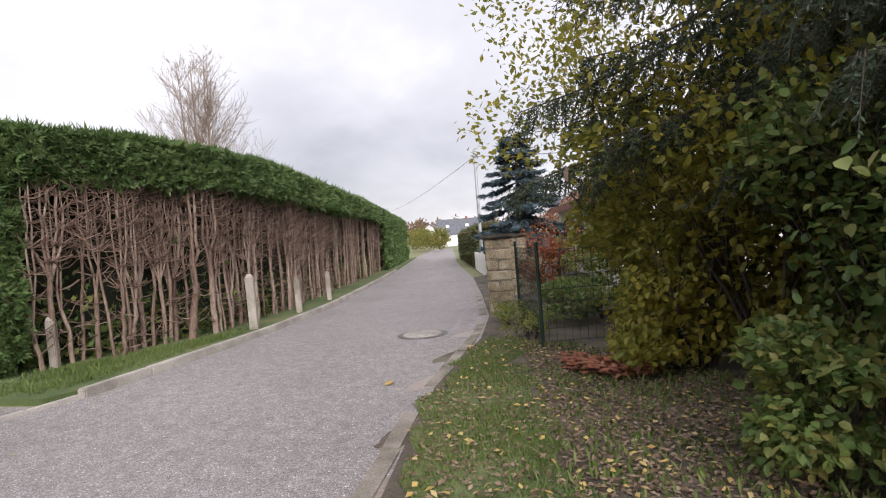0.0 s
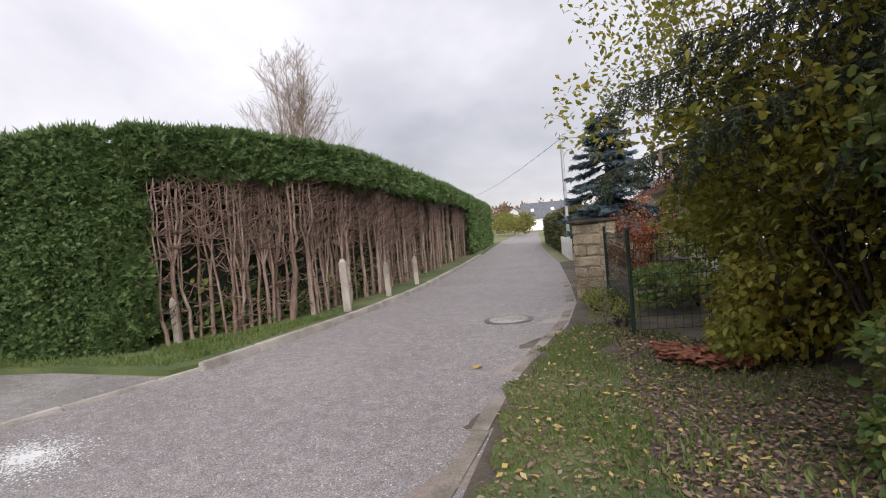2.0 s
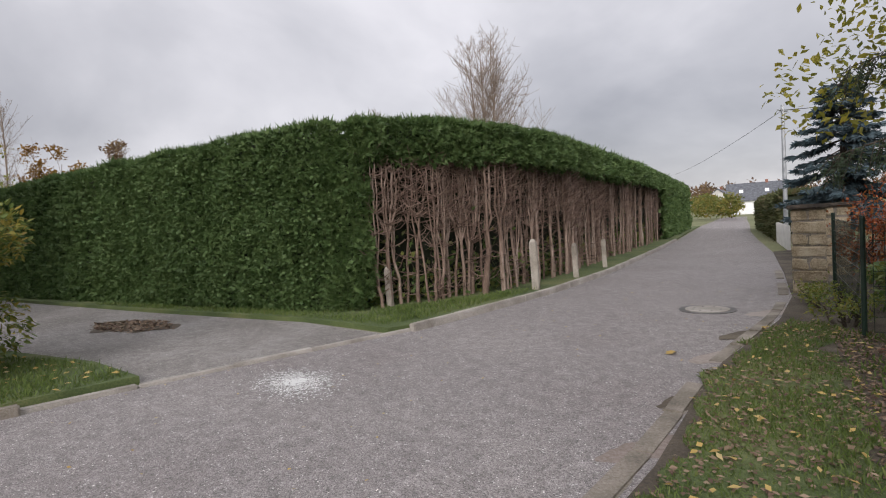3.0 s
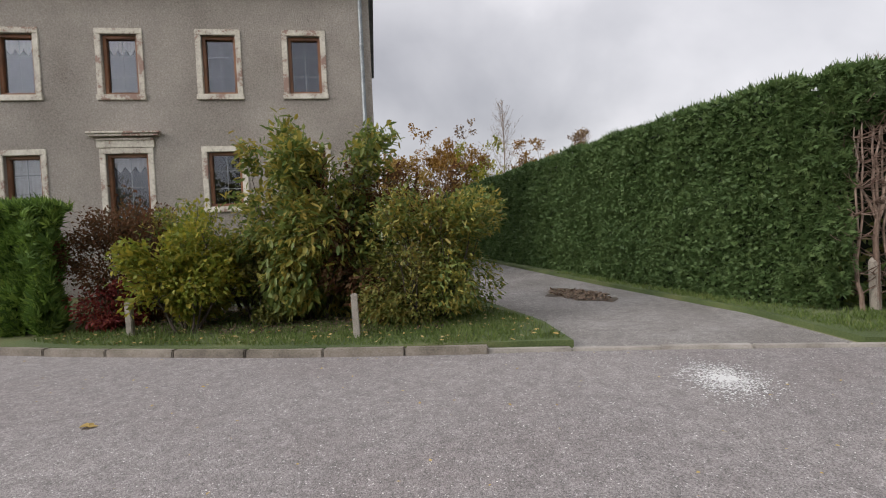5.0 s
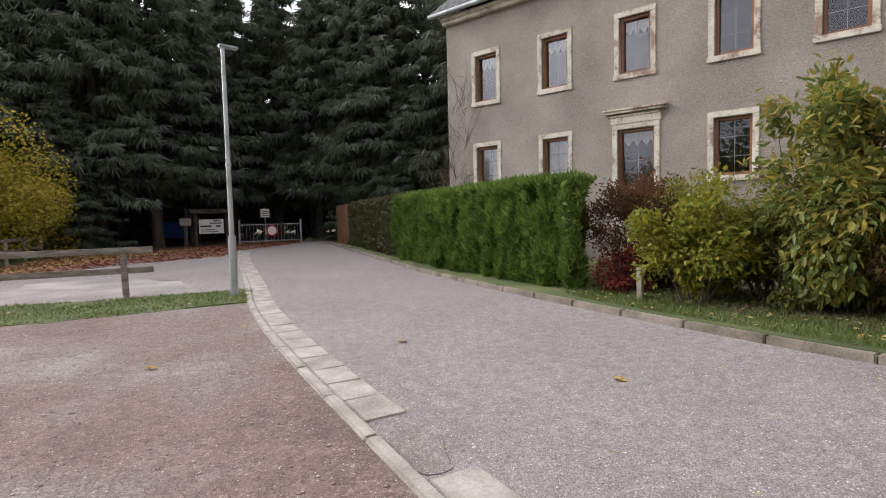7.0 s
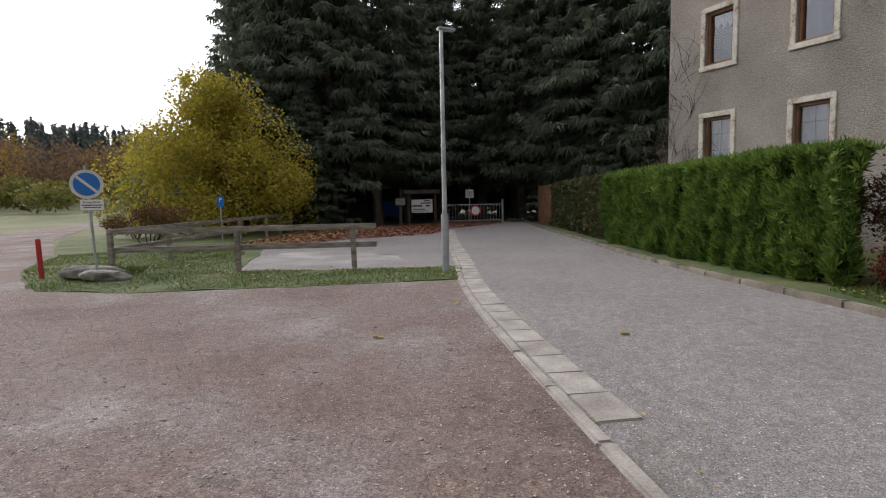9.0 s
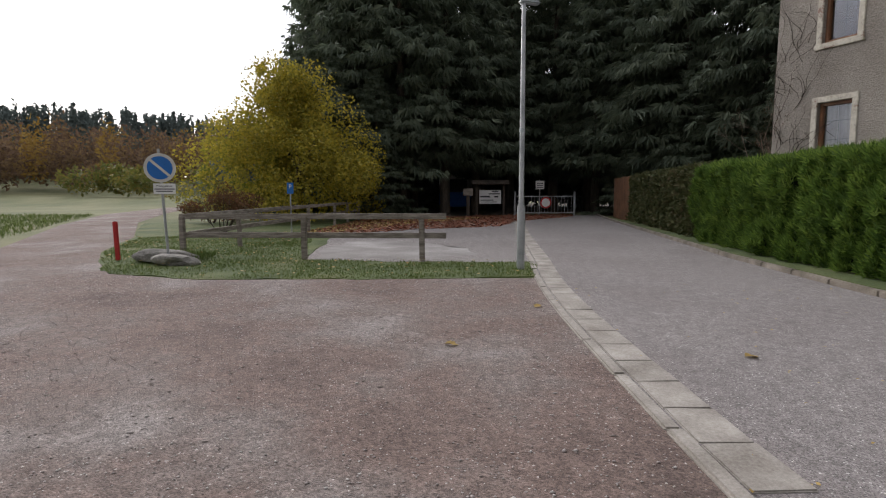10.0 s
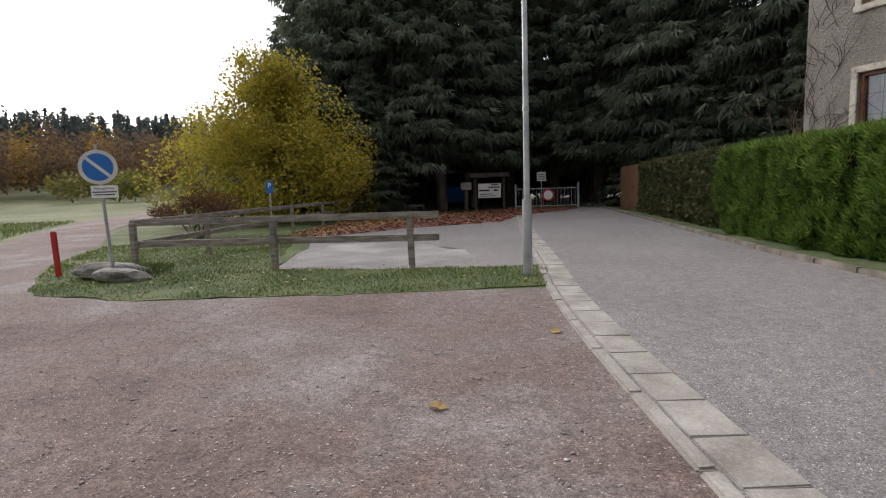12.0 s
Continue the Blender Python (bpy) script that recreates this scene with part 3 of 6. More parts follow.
sheet("grass_island", ISLAND, 0.002, TURF, "mown grass island with fallen leaves", "grass", rise=1)
DRIVE_LINE = [(-6.2, 0.0), (-6.25, 0.6), (-6.33, 2.2), (-6.5, 3.15), (-8.6, 2.7), (-12.4, 1.1), (-15.8, -0.2), (-24.0, -3.3), (-34.0, -7.5), (-33.0, -11.0), (-23.0, -7.0), (-15.0, -3.3), (-10.2, -1.6), (-7.6, -0.3)]
sheet("driveway", DRIVE_LINE, 0.004, DRIVE, "grey gravel driveway beside the tall hedge", "driveway")
sheet("driveway_leaf_patch", ragged_edge([(-10.0, 0.9), (-10.3, 0.25), (-11.2, -0.2), (-12.2, -0.2), (-11.9, 0.5), (-11.0, 1.0)], 0.3, 6), 0.008, SOIL, "damp patch of dead leaves on the driveway", "leaf litter")
VERGE = offset(KERB_W[1:8], 0.11) + [(-6.24, -0.6), (-6.3, 0.02), (-7.6, -0.33), (-10.2, -1.6), (-15, -3.3), (-23, -7), (-20, -30)]
sheet("house_verge", VERGE, 0.1, TURF, "mown grass verge with fallen yellow leaves", "grass", rise=1)
HVERGE = [(-6.6, 3.25), (-8.6, 2.8), (-12.4, 1.2), (-15.8, -0.1), (-24.0, -3.2), (-24, 3), (-14, 14), (-19, 28), (-30, 50)] + offset(KERB_W[11:19], 0.11)[::-1]
sheet("hedge_verge", HVERGE, 0.06, TURF, "narrow grass strip at the foot of the hedge", "grass", rise=1)
BANK = [(-1.15, 0.6), (-1.35, 1.2)] + ROAD_E[::-1][2:9] + [(-6, 24), (8, 24), (14, 4), (9.5, -4.0), (6.0, -1.5), (3.5, -0.3), (0.6, 0.5)]
sheet("east_verge", BANK, 0.02, SOIL, "dark soil verge covered with leaf litter", "verge", rise=1)


def stones(name, line, step, w, z0, z1, material, label, parent_label, z_up=0.0, skip=()):
    """A row of kerb stones along a line; each one a piece of its own."""
    top = tagged(new(name), parent_label, "kerb", kind="structure")
    Q, T = along(line, step)
    meshes = []
    for k in range(3):
        bm = bmesh.new()
        box(bm, -step / 2 + 0.006, step / 2 - 0.006, -w / 2, w / 2, z0, z1, 0.015)
        for v in bm.verts:
            v.co += Vector(noise.noise_vector(v.co * 3 + Vector((k * 9, 0, 0)))) * 0.006
        me = bpy.data.meshes.new("kerb_stone")
        bm.to_mesh(me)
        bm.free()
        me.materials.append(material)
        meshes.append(me)
    for i, (q, t) in enumerate(zip(Q, T)):
        if i in skip:
            continue
        ob = new("kerb_stone", meshes[i % 3])
        ob.parent = top
        ob.matrix_local = pose(q[0], q[1], rng.uniform(-0.006, 0.006), rng.uniform(-0.6, 0.6), 0, math.degrees(math.atan2(t[1], t[0])))
    return top


stones("house_kerb", offset(KERB_W[:9], 0.06), 1.0, 0.12, -0.1, 0.09, KERB_OLD, "", "old mossy raised stone kerb along the lane")
stones("driveway_kerb", offset(KERB_W[8:12], 0.06), 1.0, 0.12, -0.1, 0.035, KERB, "", "lowered pale kerb across the driveway")
stones("hedge_kerb", offset(KERB_W[11:17], 0.06), 1.0, 0.13, -0.1, 0.11, KERB, "", "raised concrete kerb below the hedge")
stones("lot_kerb", KERB_E, 0.98, 0.11, -0.1, 0.018, KERB, "", "flush pale concrete edging between gravel and lane")
stones("road_edge_kerb", offset(ROAD_E[6:13], -0.1), 0.8, 0.16, -0.1, 0.014, KERB_OLD, "", "sunken broken edging stones along the verge", skip=(2, 5, 11))

# gutter slabs beside the lot kerb
gutter = tagged(new("gutter"), "row of worn concrete gutter slabs beside the edging", "gutter", kind="structure")
Q, T = along(offset(KERB_E[:9], -0.235), 0.5)
slab_me = []
for k in range(3):
    bm = bmesh.new()
    box(bm, -0.246, 0.246, -0.165, 0.165, -0.06, 0.012, 0.008)
    for v in bm.verts:
        v.co += Vector(noise.noise_vector(v.co * 5 + Vector((k * 7, 3, 0)))) * 0.006
    me = bpy.data.meshes.new("gutter_slab")
    bm.to_mesh(me)
    bm.free()
    me.materials.append(KERB)
    slab_me.append(me)
for i, (q, t) in enumerate(zip(Q, T)):
    if q[1] > -2.3 or -4.25 < q[1] < -3.35:
        continue
    ob = new("gutter_slab", slab_me[i % 3])
    ob.parent = gutter
    ob.matrix_local = pose(q[0], q[1], rng.uniform(-0.004, 0.003), 0, 0, math.degrees(math.atan2(t[1], t[0])) + rng.uniform(-1.5, 1.5))

# paint splash on the asphalt: one irregular core and a ring of droplets
m_x, m_y = -5.1, 1.3
bm = bmesh.new()
n = 2600
for i in range(n):
    dx, dy = rng.normal() * 0.26, rng.normal() * 0.17
    r = math.hypot(dx, dy)
    s = rng.uniform(0.004, 0.011) * (1.3 if r < 0.12 else 0.8)
    x, y = m_x + dx, m_y + dy
    k = rng.integers(5, 8)
    vs = [bm.verts.new((x + s * rng.uniform(0.7, 1.4) * math.cos(2 * math.pi * j / k), y + s * rng.uniform(0.7, 1.4) * math.sin(2 * math.pi * j / k), 0.003 + 0.003 * i / n)) for j in range(k)]
    bm.faces.new(vs)
tagged(part("paint_splash", bm, WHITE_PAINT), "white paint splash speckled over the asphalt", "paint stain", kind="stuff")

# dirt and crumbled asphalt along the verge's edge
for k, (x, y, l, w) in enumerate(((-1.75, 2.5, 0.9, 0.16), (-2.0, 3.5, 0.8, 0.2), (-2.5, 4.9, 0.9, 0.22), (-2.75, 6.1, 1.1, 0.2), (-3.1, 7.7, 1.2, 0.24), (-1.45, 1.4, 0.8, 0.14), (-1.42, -3.82, 0.85, 0.19))):
    ring = [(x + 0.5 * l * math.cos(q) * 0.28 + w * math.sin(q) * 0.9, y + 0.5 * l * math.cos(q)) for q in np.linspace(0, 2 * math.pi, 14, endpoint=False)]
    sheet("edge_dirt", ragged_edge(ring, 0.07, 3, 6), 0.0035 + 0.0004 * k, DRIVE if y < 0 else SOIL if k % 2 else TRACK, "crumbled dirt patch at the lane's edge", "dirt")
# manhole cover
mh = thing("manhole_cover", pose(-3.98, 7.33, 0), "round cast iron manhole cover in the asphalt", "manhole cover")
bm = bmesh.new()
cyl(bm, 0.4, 0.4, -0.05, 0.008, 40)
part("rim", bm, IRON, mh)
bm = bmesh.new()
cyl(bm, 0.31, 0.31, -0.04, 0.016, 40)
part("lid", bm, KERB, mh, "pale concrete filled lid")
for k in range(8):
    bm = bmesh.new()
    cyl(bm, 0.014, 0.014, 0.0, 0.019, 8, 0.2 * math.cos(k * math.pi / 4), 0.2 * math.sin(k * math.pi / 4))
    part("vent_hole", bm, INK, mh)

# ---- house ----
HOUSE_ANGLE = 109.24
house = thing("house", pose(-14.02, -5.14, 0, 0, 0, HOUSE_ANGLE), "two storey grey roughcast house with pale stone window surrounds", "house")
X0, X1, H_WALL, DEPTH = -12.75, 0.38, 8.35, 9.0
W_OPEN, W_TRIM = 0.86, 0.15
UP0, UP1, LO0, LO1 = 5.31, 6.855, 2.33, 3.785
win_s = [-11.66, -9.09, -6.64, -4.2, -1.99]
openings = []
for s in win_s:
    openings.append((s + W_TRIM, s + W_TRIM + W_OPEN, UP0, UP1))
for i, s in enumerate(win_s):
    openings.append((s + W_TRIM - (0.06 if i == 2 else 0), s + W_TRIM + W_OPEN + (0.1 if i == 2 else 0), 1.2 if i == 2 else LO0, LO1))
xs = sorted({X0, X1} | {v for o in openings for v in o[:2]})
zs = sorted({0.0, H_WALL} | {v for o in openings for v in o[2:]})
bm = bmesh.new()
grid = {}


def gv(x, y, z):
    k = (round(x, 4), round(y, 4), round(z, 4))
    if k not in grid:
        grid[k] = bm.verts.new(k)
    return grid[k]


def is_open(x, z):
    return any(a < x < b and c < z < d for a, b, c, d in openings)


for i in range(len(xs) - 1):
    for j in range(len(zs) - 1):
        if not is_open((xs[i] + xs[i + 1]) / 2, (zs[j] + zs[j + 1]) / 2):
            for y in (0, 0.45):
                bm.faces.new([gv(xs[i], y, zs[j]), gv(xs[i + 1], y, zs[j]), gv(xs[i + 1], y, zs[j + 1]), gv(xs[i], y, zs[j + 1])])
for a, b, c, d in openings:
    cx = [x for x in xs if a <= x <= b]
    cz = [z for z in zs if c <= z <= d]
    for p, q in zip(cx, cx[1:]):
        for z in (c, d):
            bm.faces.new([gv(p, 0, z), gv(q, 0, z), gv(q, 0.45, z), gv(p, 0.45, z)])
    for p, q in zip(cz, cz[1:]):
        for x in (a, b):
            bm.faces.new([gv(x, 0, p), gv(x, 0, q), gv(x, 0.45, q), gv(x, 0.45, p)])
bmesh.ops.recalc_face_normals(bm, faces=bm.faces)
part("wall", bm, RENDER, house)
for x0, x1, y0, y1 in ((X0, X0 + 0.45, 0.45, DEPTH), (X1 - 0.45, X1, 0.45, DEPTH), (X0 + 0.45, X1 - 0.45, DEPTH - 0.45, DEPTH)):
    bm = bmesh.new()
    box(bm, x0, x1, y0, y1, 0, H_WALL)
    part("wall", bm, RENDER, house)
# floors and inner wall are near-black, so room shade is painted on
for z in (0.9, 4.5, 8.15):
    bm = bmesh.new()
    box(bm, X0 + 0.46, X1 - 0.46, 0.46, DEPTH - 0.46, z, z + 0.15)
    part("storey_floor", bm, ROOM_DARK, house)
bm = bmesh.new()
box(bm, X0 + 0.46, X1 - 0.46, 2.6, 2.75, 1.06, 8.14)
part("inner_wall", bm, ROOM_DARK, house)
# eaves, gutter and roof
for sx, name in ((1, "roof"),):
    ridge_z, over = 12.2, 0.42
    bm = bmesh.new()
    y_mid = DEPTH / 2
    for ya, yb in ((-over, y_mid), (DEPTH + over, y_mid)):
        za = H_WALL + 0.05
        q = [Vector((X0 - 0.4, ya, za)), Vector((X1 + 0.4, ya, za)), Vector((X1 + 0.4, yb, ridge_z)), Vector((X0 - 0.4, yb, ridge_z))]
        top = [bm.verts.new(v + Vector((0, 0, 0.14))) for v in q]
        bot = [bm.verts.new(v) for v in q]
        bm.faces.new(top), bm.faces.new(bot[::-1])
        for k in range(4):
            bm.faces.new((top[k], top[(k + 1) % 4], bot[(k + 1) % 4], bot[k]))
    bmesh.ops.recalc_face_normals(bm, faces=bm.faces)
    roof = part("roof", bm, SLATE, house)
    # slates of the slope that faces the lane
    cells = []
    slope = Vector((0, y_mid + over, ridge_z - H_WALL - 0.05))
    rows_n = 24
    tile_v, tile_t = [], []
    for r in range(rows_n):
        for k in range(44):
            x = X0 - 0.4 + (k + 0.5 * (r % 2)) * 0.3
            if x > X1 + 0.2:
                continue
            f0, f1 = r / rows_n, (r + 1.15) / rows_n
            base = Vector((0, -over, H_WALL + 0.2))
            p = [base + slope * f0 + Vector((x, 0, 0.03)), base + slope * f0 + Vector((x + 0.285, 0, 0.03)), base + slope * min(f1, 1) + Vector((x + 0.285, 0, 0.012)), base + slope * min(f1, 1) + Vector((x, 0, 0.012))]
            arch = base + slope * f0 + Vector((x + 0.142, -0.02, 0.05))
            low = [p[0] - Vector((0, 0, 0.03)), p[1] - Vector((0, 0, 0.03))]
            o = len(tile_v)
            tile_v += [tuple(v) for v in (p[0], p[1], p[2], p[3], arch, *low)]
            tile_t += [(o, o + 4, o + 3), (o + 4, o + 2, o + 3), (o + 4, o + 1, o + 2), (o + 5, o + 4, o), (o + 5, o + 6, o + 4), (o + 6, o + 1, o + 4)]
    tagged(raw("slates", np.array(tile_v), np.array(tile_t), SLATE, roof), kind="stuff")
for x in (X0, X1 - 0.45):
    bm = bmesh.new()
    tri = [(x, 0.0, H_WALL), (x, DEPTH, H_WALL), (x, DEPTH / 2, ridge_z - 0.25)]
    a = [bm.verts.new(v) for v in tri]
    b = [bm.verts.new((v[0] + 0.45, v[1], v[2])) for v in tri]
    bm.faces.new(a), bm.faces.new(b)
    for k in range(3):
        bm.faces.new((a[k], a[(k + 1) % 3], b[(k + 1) % 3], b[k]))
    bmesh.ops.recalc_face_normals(bm, faces=bm.faces)
    part("gable", bm, RENDER, house)
bm = bmesh.new()
box(bm, X0 - 0.05, X1 + 0.05, -0.2, -0.002, H_WALL - 0.22, H_WALL - 0.02, 0.02)
box(bm, X0 - 0.05, X1 + 0.05, -0.28, -0.2, H_WALL - 0.1, H_WALL + 0.02, 0.02)
part("eaves_cornice", bm, TRIM_STONE, house, "pale moulded eaves cornice")
bm = bmesh.new()
cyl(bm, 0.075, 0.075, X0 - 0.4, X1 + 0.4, 12, 0, 0, pose(0, -over - 0.06, H_WALL + 0.08, 0, 90, 0))
part("rain_gutter", bm, ZINC, house)
pipe = tubes([([(X1 - 0.24, -0.3, H_WALL + 0.05), (X1 - 0.24, -0.18, H_WALL - 0.3), (X1 - 0.24, -0.09, H_WALL - 0.6), (X1 - 0.24, -0.09, 4.0), (X1 - 0.24, -0.09, 0.1)], [0.055] * 5)], 12)
dp = raw("downpipe", *pipe, ZINC, house, smooth=True)
for z in (1.5, 4.2, 6.6):
    bm = bmesh.new()
    cyl(bm, 0.065, 0.065, z, z + 0.04, 12, X1 - 0.24, -0.09)
    part("pipe_clamp", bm, STEEL, dp)


def window(s, z0, z1, w, kind):
    """A wooden window in its stone surround. kind: what hangs behind the glass."""
    x0, x1 = s + W_TRIM, s + W_TRIM + w
    win = new("window")
    win.parent = house
    pieces = [(x0 - W_TRIM, x0, z0, z1), (x1, x1 + W_TRIM, z0, z1), (x0 - W_TRIM, x1 + W_TRIM, z1, z1 + W_TRIM), (x0 - W_TRIM - 0.02, x1 + W_TRIM + 0.02, z0 - W_TRIM, z0)]
    for i, (a, b, c, d) in enumerate(pieces):
        bm = bmesh.new()
        proud = 0.06 if i == 3 else 0.03
        box(bm, a + 0.002, b - 0.002, -proud, 0.095, c + 0.001, d - 0.001, 0.012)
        for v in bm.verts:
            v.co += Vector(noise.noise_vector(v.co * 4)) * 0.008
        part("sill" if i == 3 else "surround_stone", bm, TRIM_STONE, win)
    fw = 0.08
    for a, b, c, d in ((x0, x0 + fw, z0, z1), (x1 - fw, x1, z0, z1), (x0 + fw, x1 - fw, z0, z0 + fw), (x0 + fw, x1 - fw, z1 - fw, z1)):
        bm = bmesh.new()
        box(bm, a + 0.001, b - 0.001, 0.1, 0.235, c + 0.001, d - 0.001, 0.01)
        part("window_frame", bm, WOOD_FRAME, win)
    bm = bmesh.new()
    bm.faces.new([bm.verts.new(v) for v in ((x0 + fw, 0.2, z0 + fw), (x1 - fw, 0.2, z0 + fw), (x1 - fw, 0.2, z1 - fw), (x0 + fw, 0.2, z1 - fw))])
    pane = part("pane", bm, GLASS, win)
    pane.visible_shadow = False
    for k in range(1, 3):
        bm = bmesh.new()
        z = z0 + (z1 - z0) * k / 3
        box(bm, x0 + fw, x1 - fw, 0.205, 0.215, z - 0.006, z + 0.006)
        part("muntin", bm, ZINC, win)
    bm = bmesh.new()
    box(bm, (x0 + x1) / 2 - 0.006, (x0 + x1) / 2 + 0.006, 0.216, 0.224, z0 + fw, z1 - fw)
    part("muntin", bm, ZINC, win)
    if kind == "valance":
        bm = bmesh.new()
        n = 14
        top = [bm.verts.new((x0 + fw + (w - 2 * fw) * i / n, 0.3 + 0.012 * (i % 2), z1 - fw)) for i in range(n + 1)]
        low = [bm.verts.new((x0 + fw + (w - 2 * fw) * i / n, 0.3 + 0.012 * (i % 2), z1 - fw - 0.22 - 0.09 * (i % 4 in (1, 2, 3)) - 0.07 * (i % 4 == 2))) for i in range(n + 1)]
        for i in range(n):
            bm.faces.new((top[i], top[i + 1], low[i + 1], low[i]))
        bmesh.ops.solidify(bm, geom=bm.faces[:], thickness=0.003)
        part("lace_valance", bm, CURTAIN, win)
    if kind == "blind":
        bm = bmesh.new()
        n = 24
        row = [[bm.verts.new((x0 + fw + (w - 2 * fw) * i / n, 0.245 + 0.008 * math.sin(i * 1.7), z)) for z in (z0 + fw, z1 - fw)] for i in range(n + 1)]
        for i in range(n):
            bm.faces.new((row[i][0], row[i + 1][0], row[i + 1][1], row[i][1]))
        bmesh.ops.solidify(bm, geom=bm.faces[:], thickness=0.003)
        part("white_curtain", bm, CURTAIN, win)
    return win


for s, k in zip(win_s, ("valance", "valance", "valance", "", "")):
    window(s, UP0, UP1, W_OPEN, k)
for i, (s, k) in enumerate(zip(win_s, ("blind", "blind", "", "", ""))):
    if i != 2:
        window(s, LO0, LO1, W_OPEN, k)
# former door in the middle bay, with moulded lintel and cornice
s = win_s[2] - 0.06
door = window(s, 1.2, LO1, W_OPEN + 0.16, "valance")
door.name = "glazed_door"
cx = s + W_TRIM + (W_OPEN + 0.16) / 2
for a, y, z0, z1 in ((0.7, 0.05, LO1 + W_TRIM + 0.003, 4.12), (0.7, 0.075, 4.123, 4.18), (0.84, 0.16, 4.22, 4.285), (0.88, 0.2, 4.288, 4.34)):
    bm = bmesh.new()
    box(bm, cx - a, cx + a, -y, -0.001, z0, z1, 0.008)
    part("cornice", bm, TRIM_STONE, door)

# bare creeper on the far end of the facade
lines = []
cr_rng = np.random.default_rng(3)
for k in range(46):
    p = np.array([X0 + cr_rng.uniform(0.02, 0.9), -0.02, cr_rng.uniform(0.2, 5.8)])
    a = cr_rng.uniform(-0.5, 0.9)
    pts = [p]
    for j in range(9):
        a += cr_rng.normal() * 0.35
        p = p + np.array([math.sin(a) * 0.16, 0, math.cos(a) * 0.16])
        p[0] = np.clip(p[0], X0 + 0.01, X1)
        p[2] = min(p[2], 7.4)
        pts.append(p + np.array([0, -0.01 * cr_rng.uniform(0.3, 1.5), 0]))
    lines.append((pts, np.linspace(0.008, 0.003, 10)))
creeper = raw("wall_creeper", *tubes(lines, 4), BARK)
creeper.matrix_world = house.matrix_world
tagged(creeper, "bare brown creeper stems climbing the rendered wall", "creeper")

# ---- lamp, fence, signs ----
lamp = thing("street_lamp", pose(-1.54, -11.88, 0.0), "slim galvanised steel street lamp with a flat head", "street lamp")
bm = bmesh.new()
cyl(bm, 0.075, 0.075, 0.0, 1.2, 20)
cyl(bm, 0.05, 0.038, 1.2, 4.85, 20)
part("pole", bm, STEEL, lamp, smooth=False)
bm = bmesh.new()
cyl(bm, 0.055, 0.052, 2.55, 2.62, 16)
part("collar", bm, ZINC, lamp)
bm = bmesh.new()
box(bm, -0.08, 0.0 + 0.3, -0.07, 0.07, 4.83, 4.89, 0.02, pose(0, 0, 0, 0, 0, 195))
part("lamp_head", bm, ZINC, lamp)
bm = bmesh.new()
box(bm, -0.04, 0.04, 0.066, 0.08, 0.45, 0.8, 0.005, pose(0, 0, 0, 0, 0, 180))
part("service_door", bm, ZINC, lamp)


def rail_fence(name, a, b, posts, label, over=(0.1, 0.5)):
    """Posts with two heavy rails from a to b."""
    a, b = np.array(a, float), np.array(b, float)
    d = (b - a) / np.linalg.norm(b - a)
    n = np.array([-d[1], d[0]])
    f = thing(name, pose(0, 0, 0), label, "fence")
    for t in posts:
        p = a + (b - a) * t
        bm = bmesh.new()
        box(bm, -0.055, 0.055, -0.05, 0.05, 0.0, 0.93, 0.012, pose(p[0], p[1], 0.0, rng.uniform(-1, 1), rng.uniform(-1, 1), math.degrees(math.atan2(d[1], d[0]))))
        part("post", bm, RAIL_WOOD, f)
    for z in (0.52, 0.93):
        p, q = a - d * over[0] + n * 0.085, b + d * over[1] + n * 0.085
        bm = bmesh.new()
        bar(bm, (p[0], p[1], z), (q[0], q[1], z + 0.02), 0.065, 0.12)
        part("rail", bm, RAIL_WOOD, f)
    return f


rail_fence("timber_rail", (5.65, -13.95), (0.32, -13.15), (0, 0.52, 1), "weathered timber post and rail barrier on the grass")
rail_fence("timber_rail", (5.55, -14.4), (3.64, -29.8), (0.14, 0.5, 0.72, 0.86, 1.0), "weathered timber rail running back along the pad")

# no-parking sign on its pole
sg = thing("road_sign", pose(5.5, -12.95, 0.03, 0, 0, 198), "round blue no parking sign with white plate below", "road sign")
bm = bmesh.new()
cyl(bm, 0.026, 0.026, 0.0, 2.3, 14, m=pose(0, 0, 0, 0, -2, 0))
part("pole", bm, STEEL, sg)
FACE = pose(-0.065, -0.045, 1.92, 90, 0, 0)
for r, z0, z1, mat_, nm in ((0.29, -0.012, 0.0, SIGN_GREY, "back_plate"), (0.23, 0.001, 0.004, SIGN_BLUE, "blue_disc")):
    bm = bmesh.new()
    cyl(bm, r, r, z0, z1, 48, m=FACE)
    part(nm, bm, mat_, sg)
bm = bmesh.new()
box(bm, -0.23, 0.23, -0.026, 0.026, 0.005, 0.007, 0, FACE @ pose(0, 0, 0, 0, 0, -43))
part("slash", bm, SIGN_GREY, sg)
bm = bmesh.new()
box(bm, -0.2, 0.2, -0.055, -0.04, 1.4, 1.61, 0.004)
plate = part("plate", bm, WHITE_PAINT, sg)


def text(body, size, material, parent, m, name="lettering"):
    cu = bpy.data.curves.new(name, "FONT")
    cu.body, cu.size, cu.align_x, cu.align_y, cu.extrude = body, size, "CENTER", "CENTER", 0.001
    cu.materials.append(material)
    ob = new(name, cu)
    dg = bpy.context.evaluated_depsgraph_get()
    me = bpy.data.meshes.new_from_object(ob.evaluated_get(dg))
    bpy.data.objects.remove(ob)
    o2 = new(name, me)
    o2.parent = parent
    o2.matrix_local = m
    return o2


text("Privatgelände", 0.055, INK, plate, pose(0, -0.058, 1.56, 90, 0, 0))
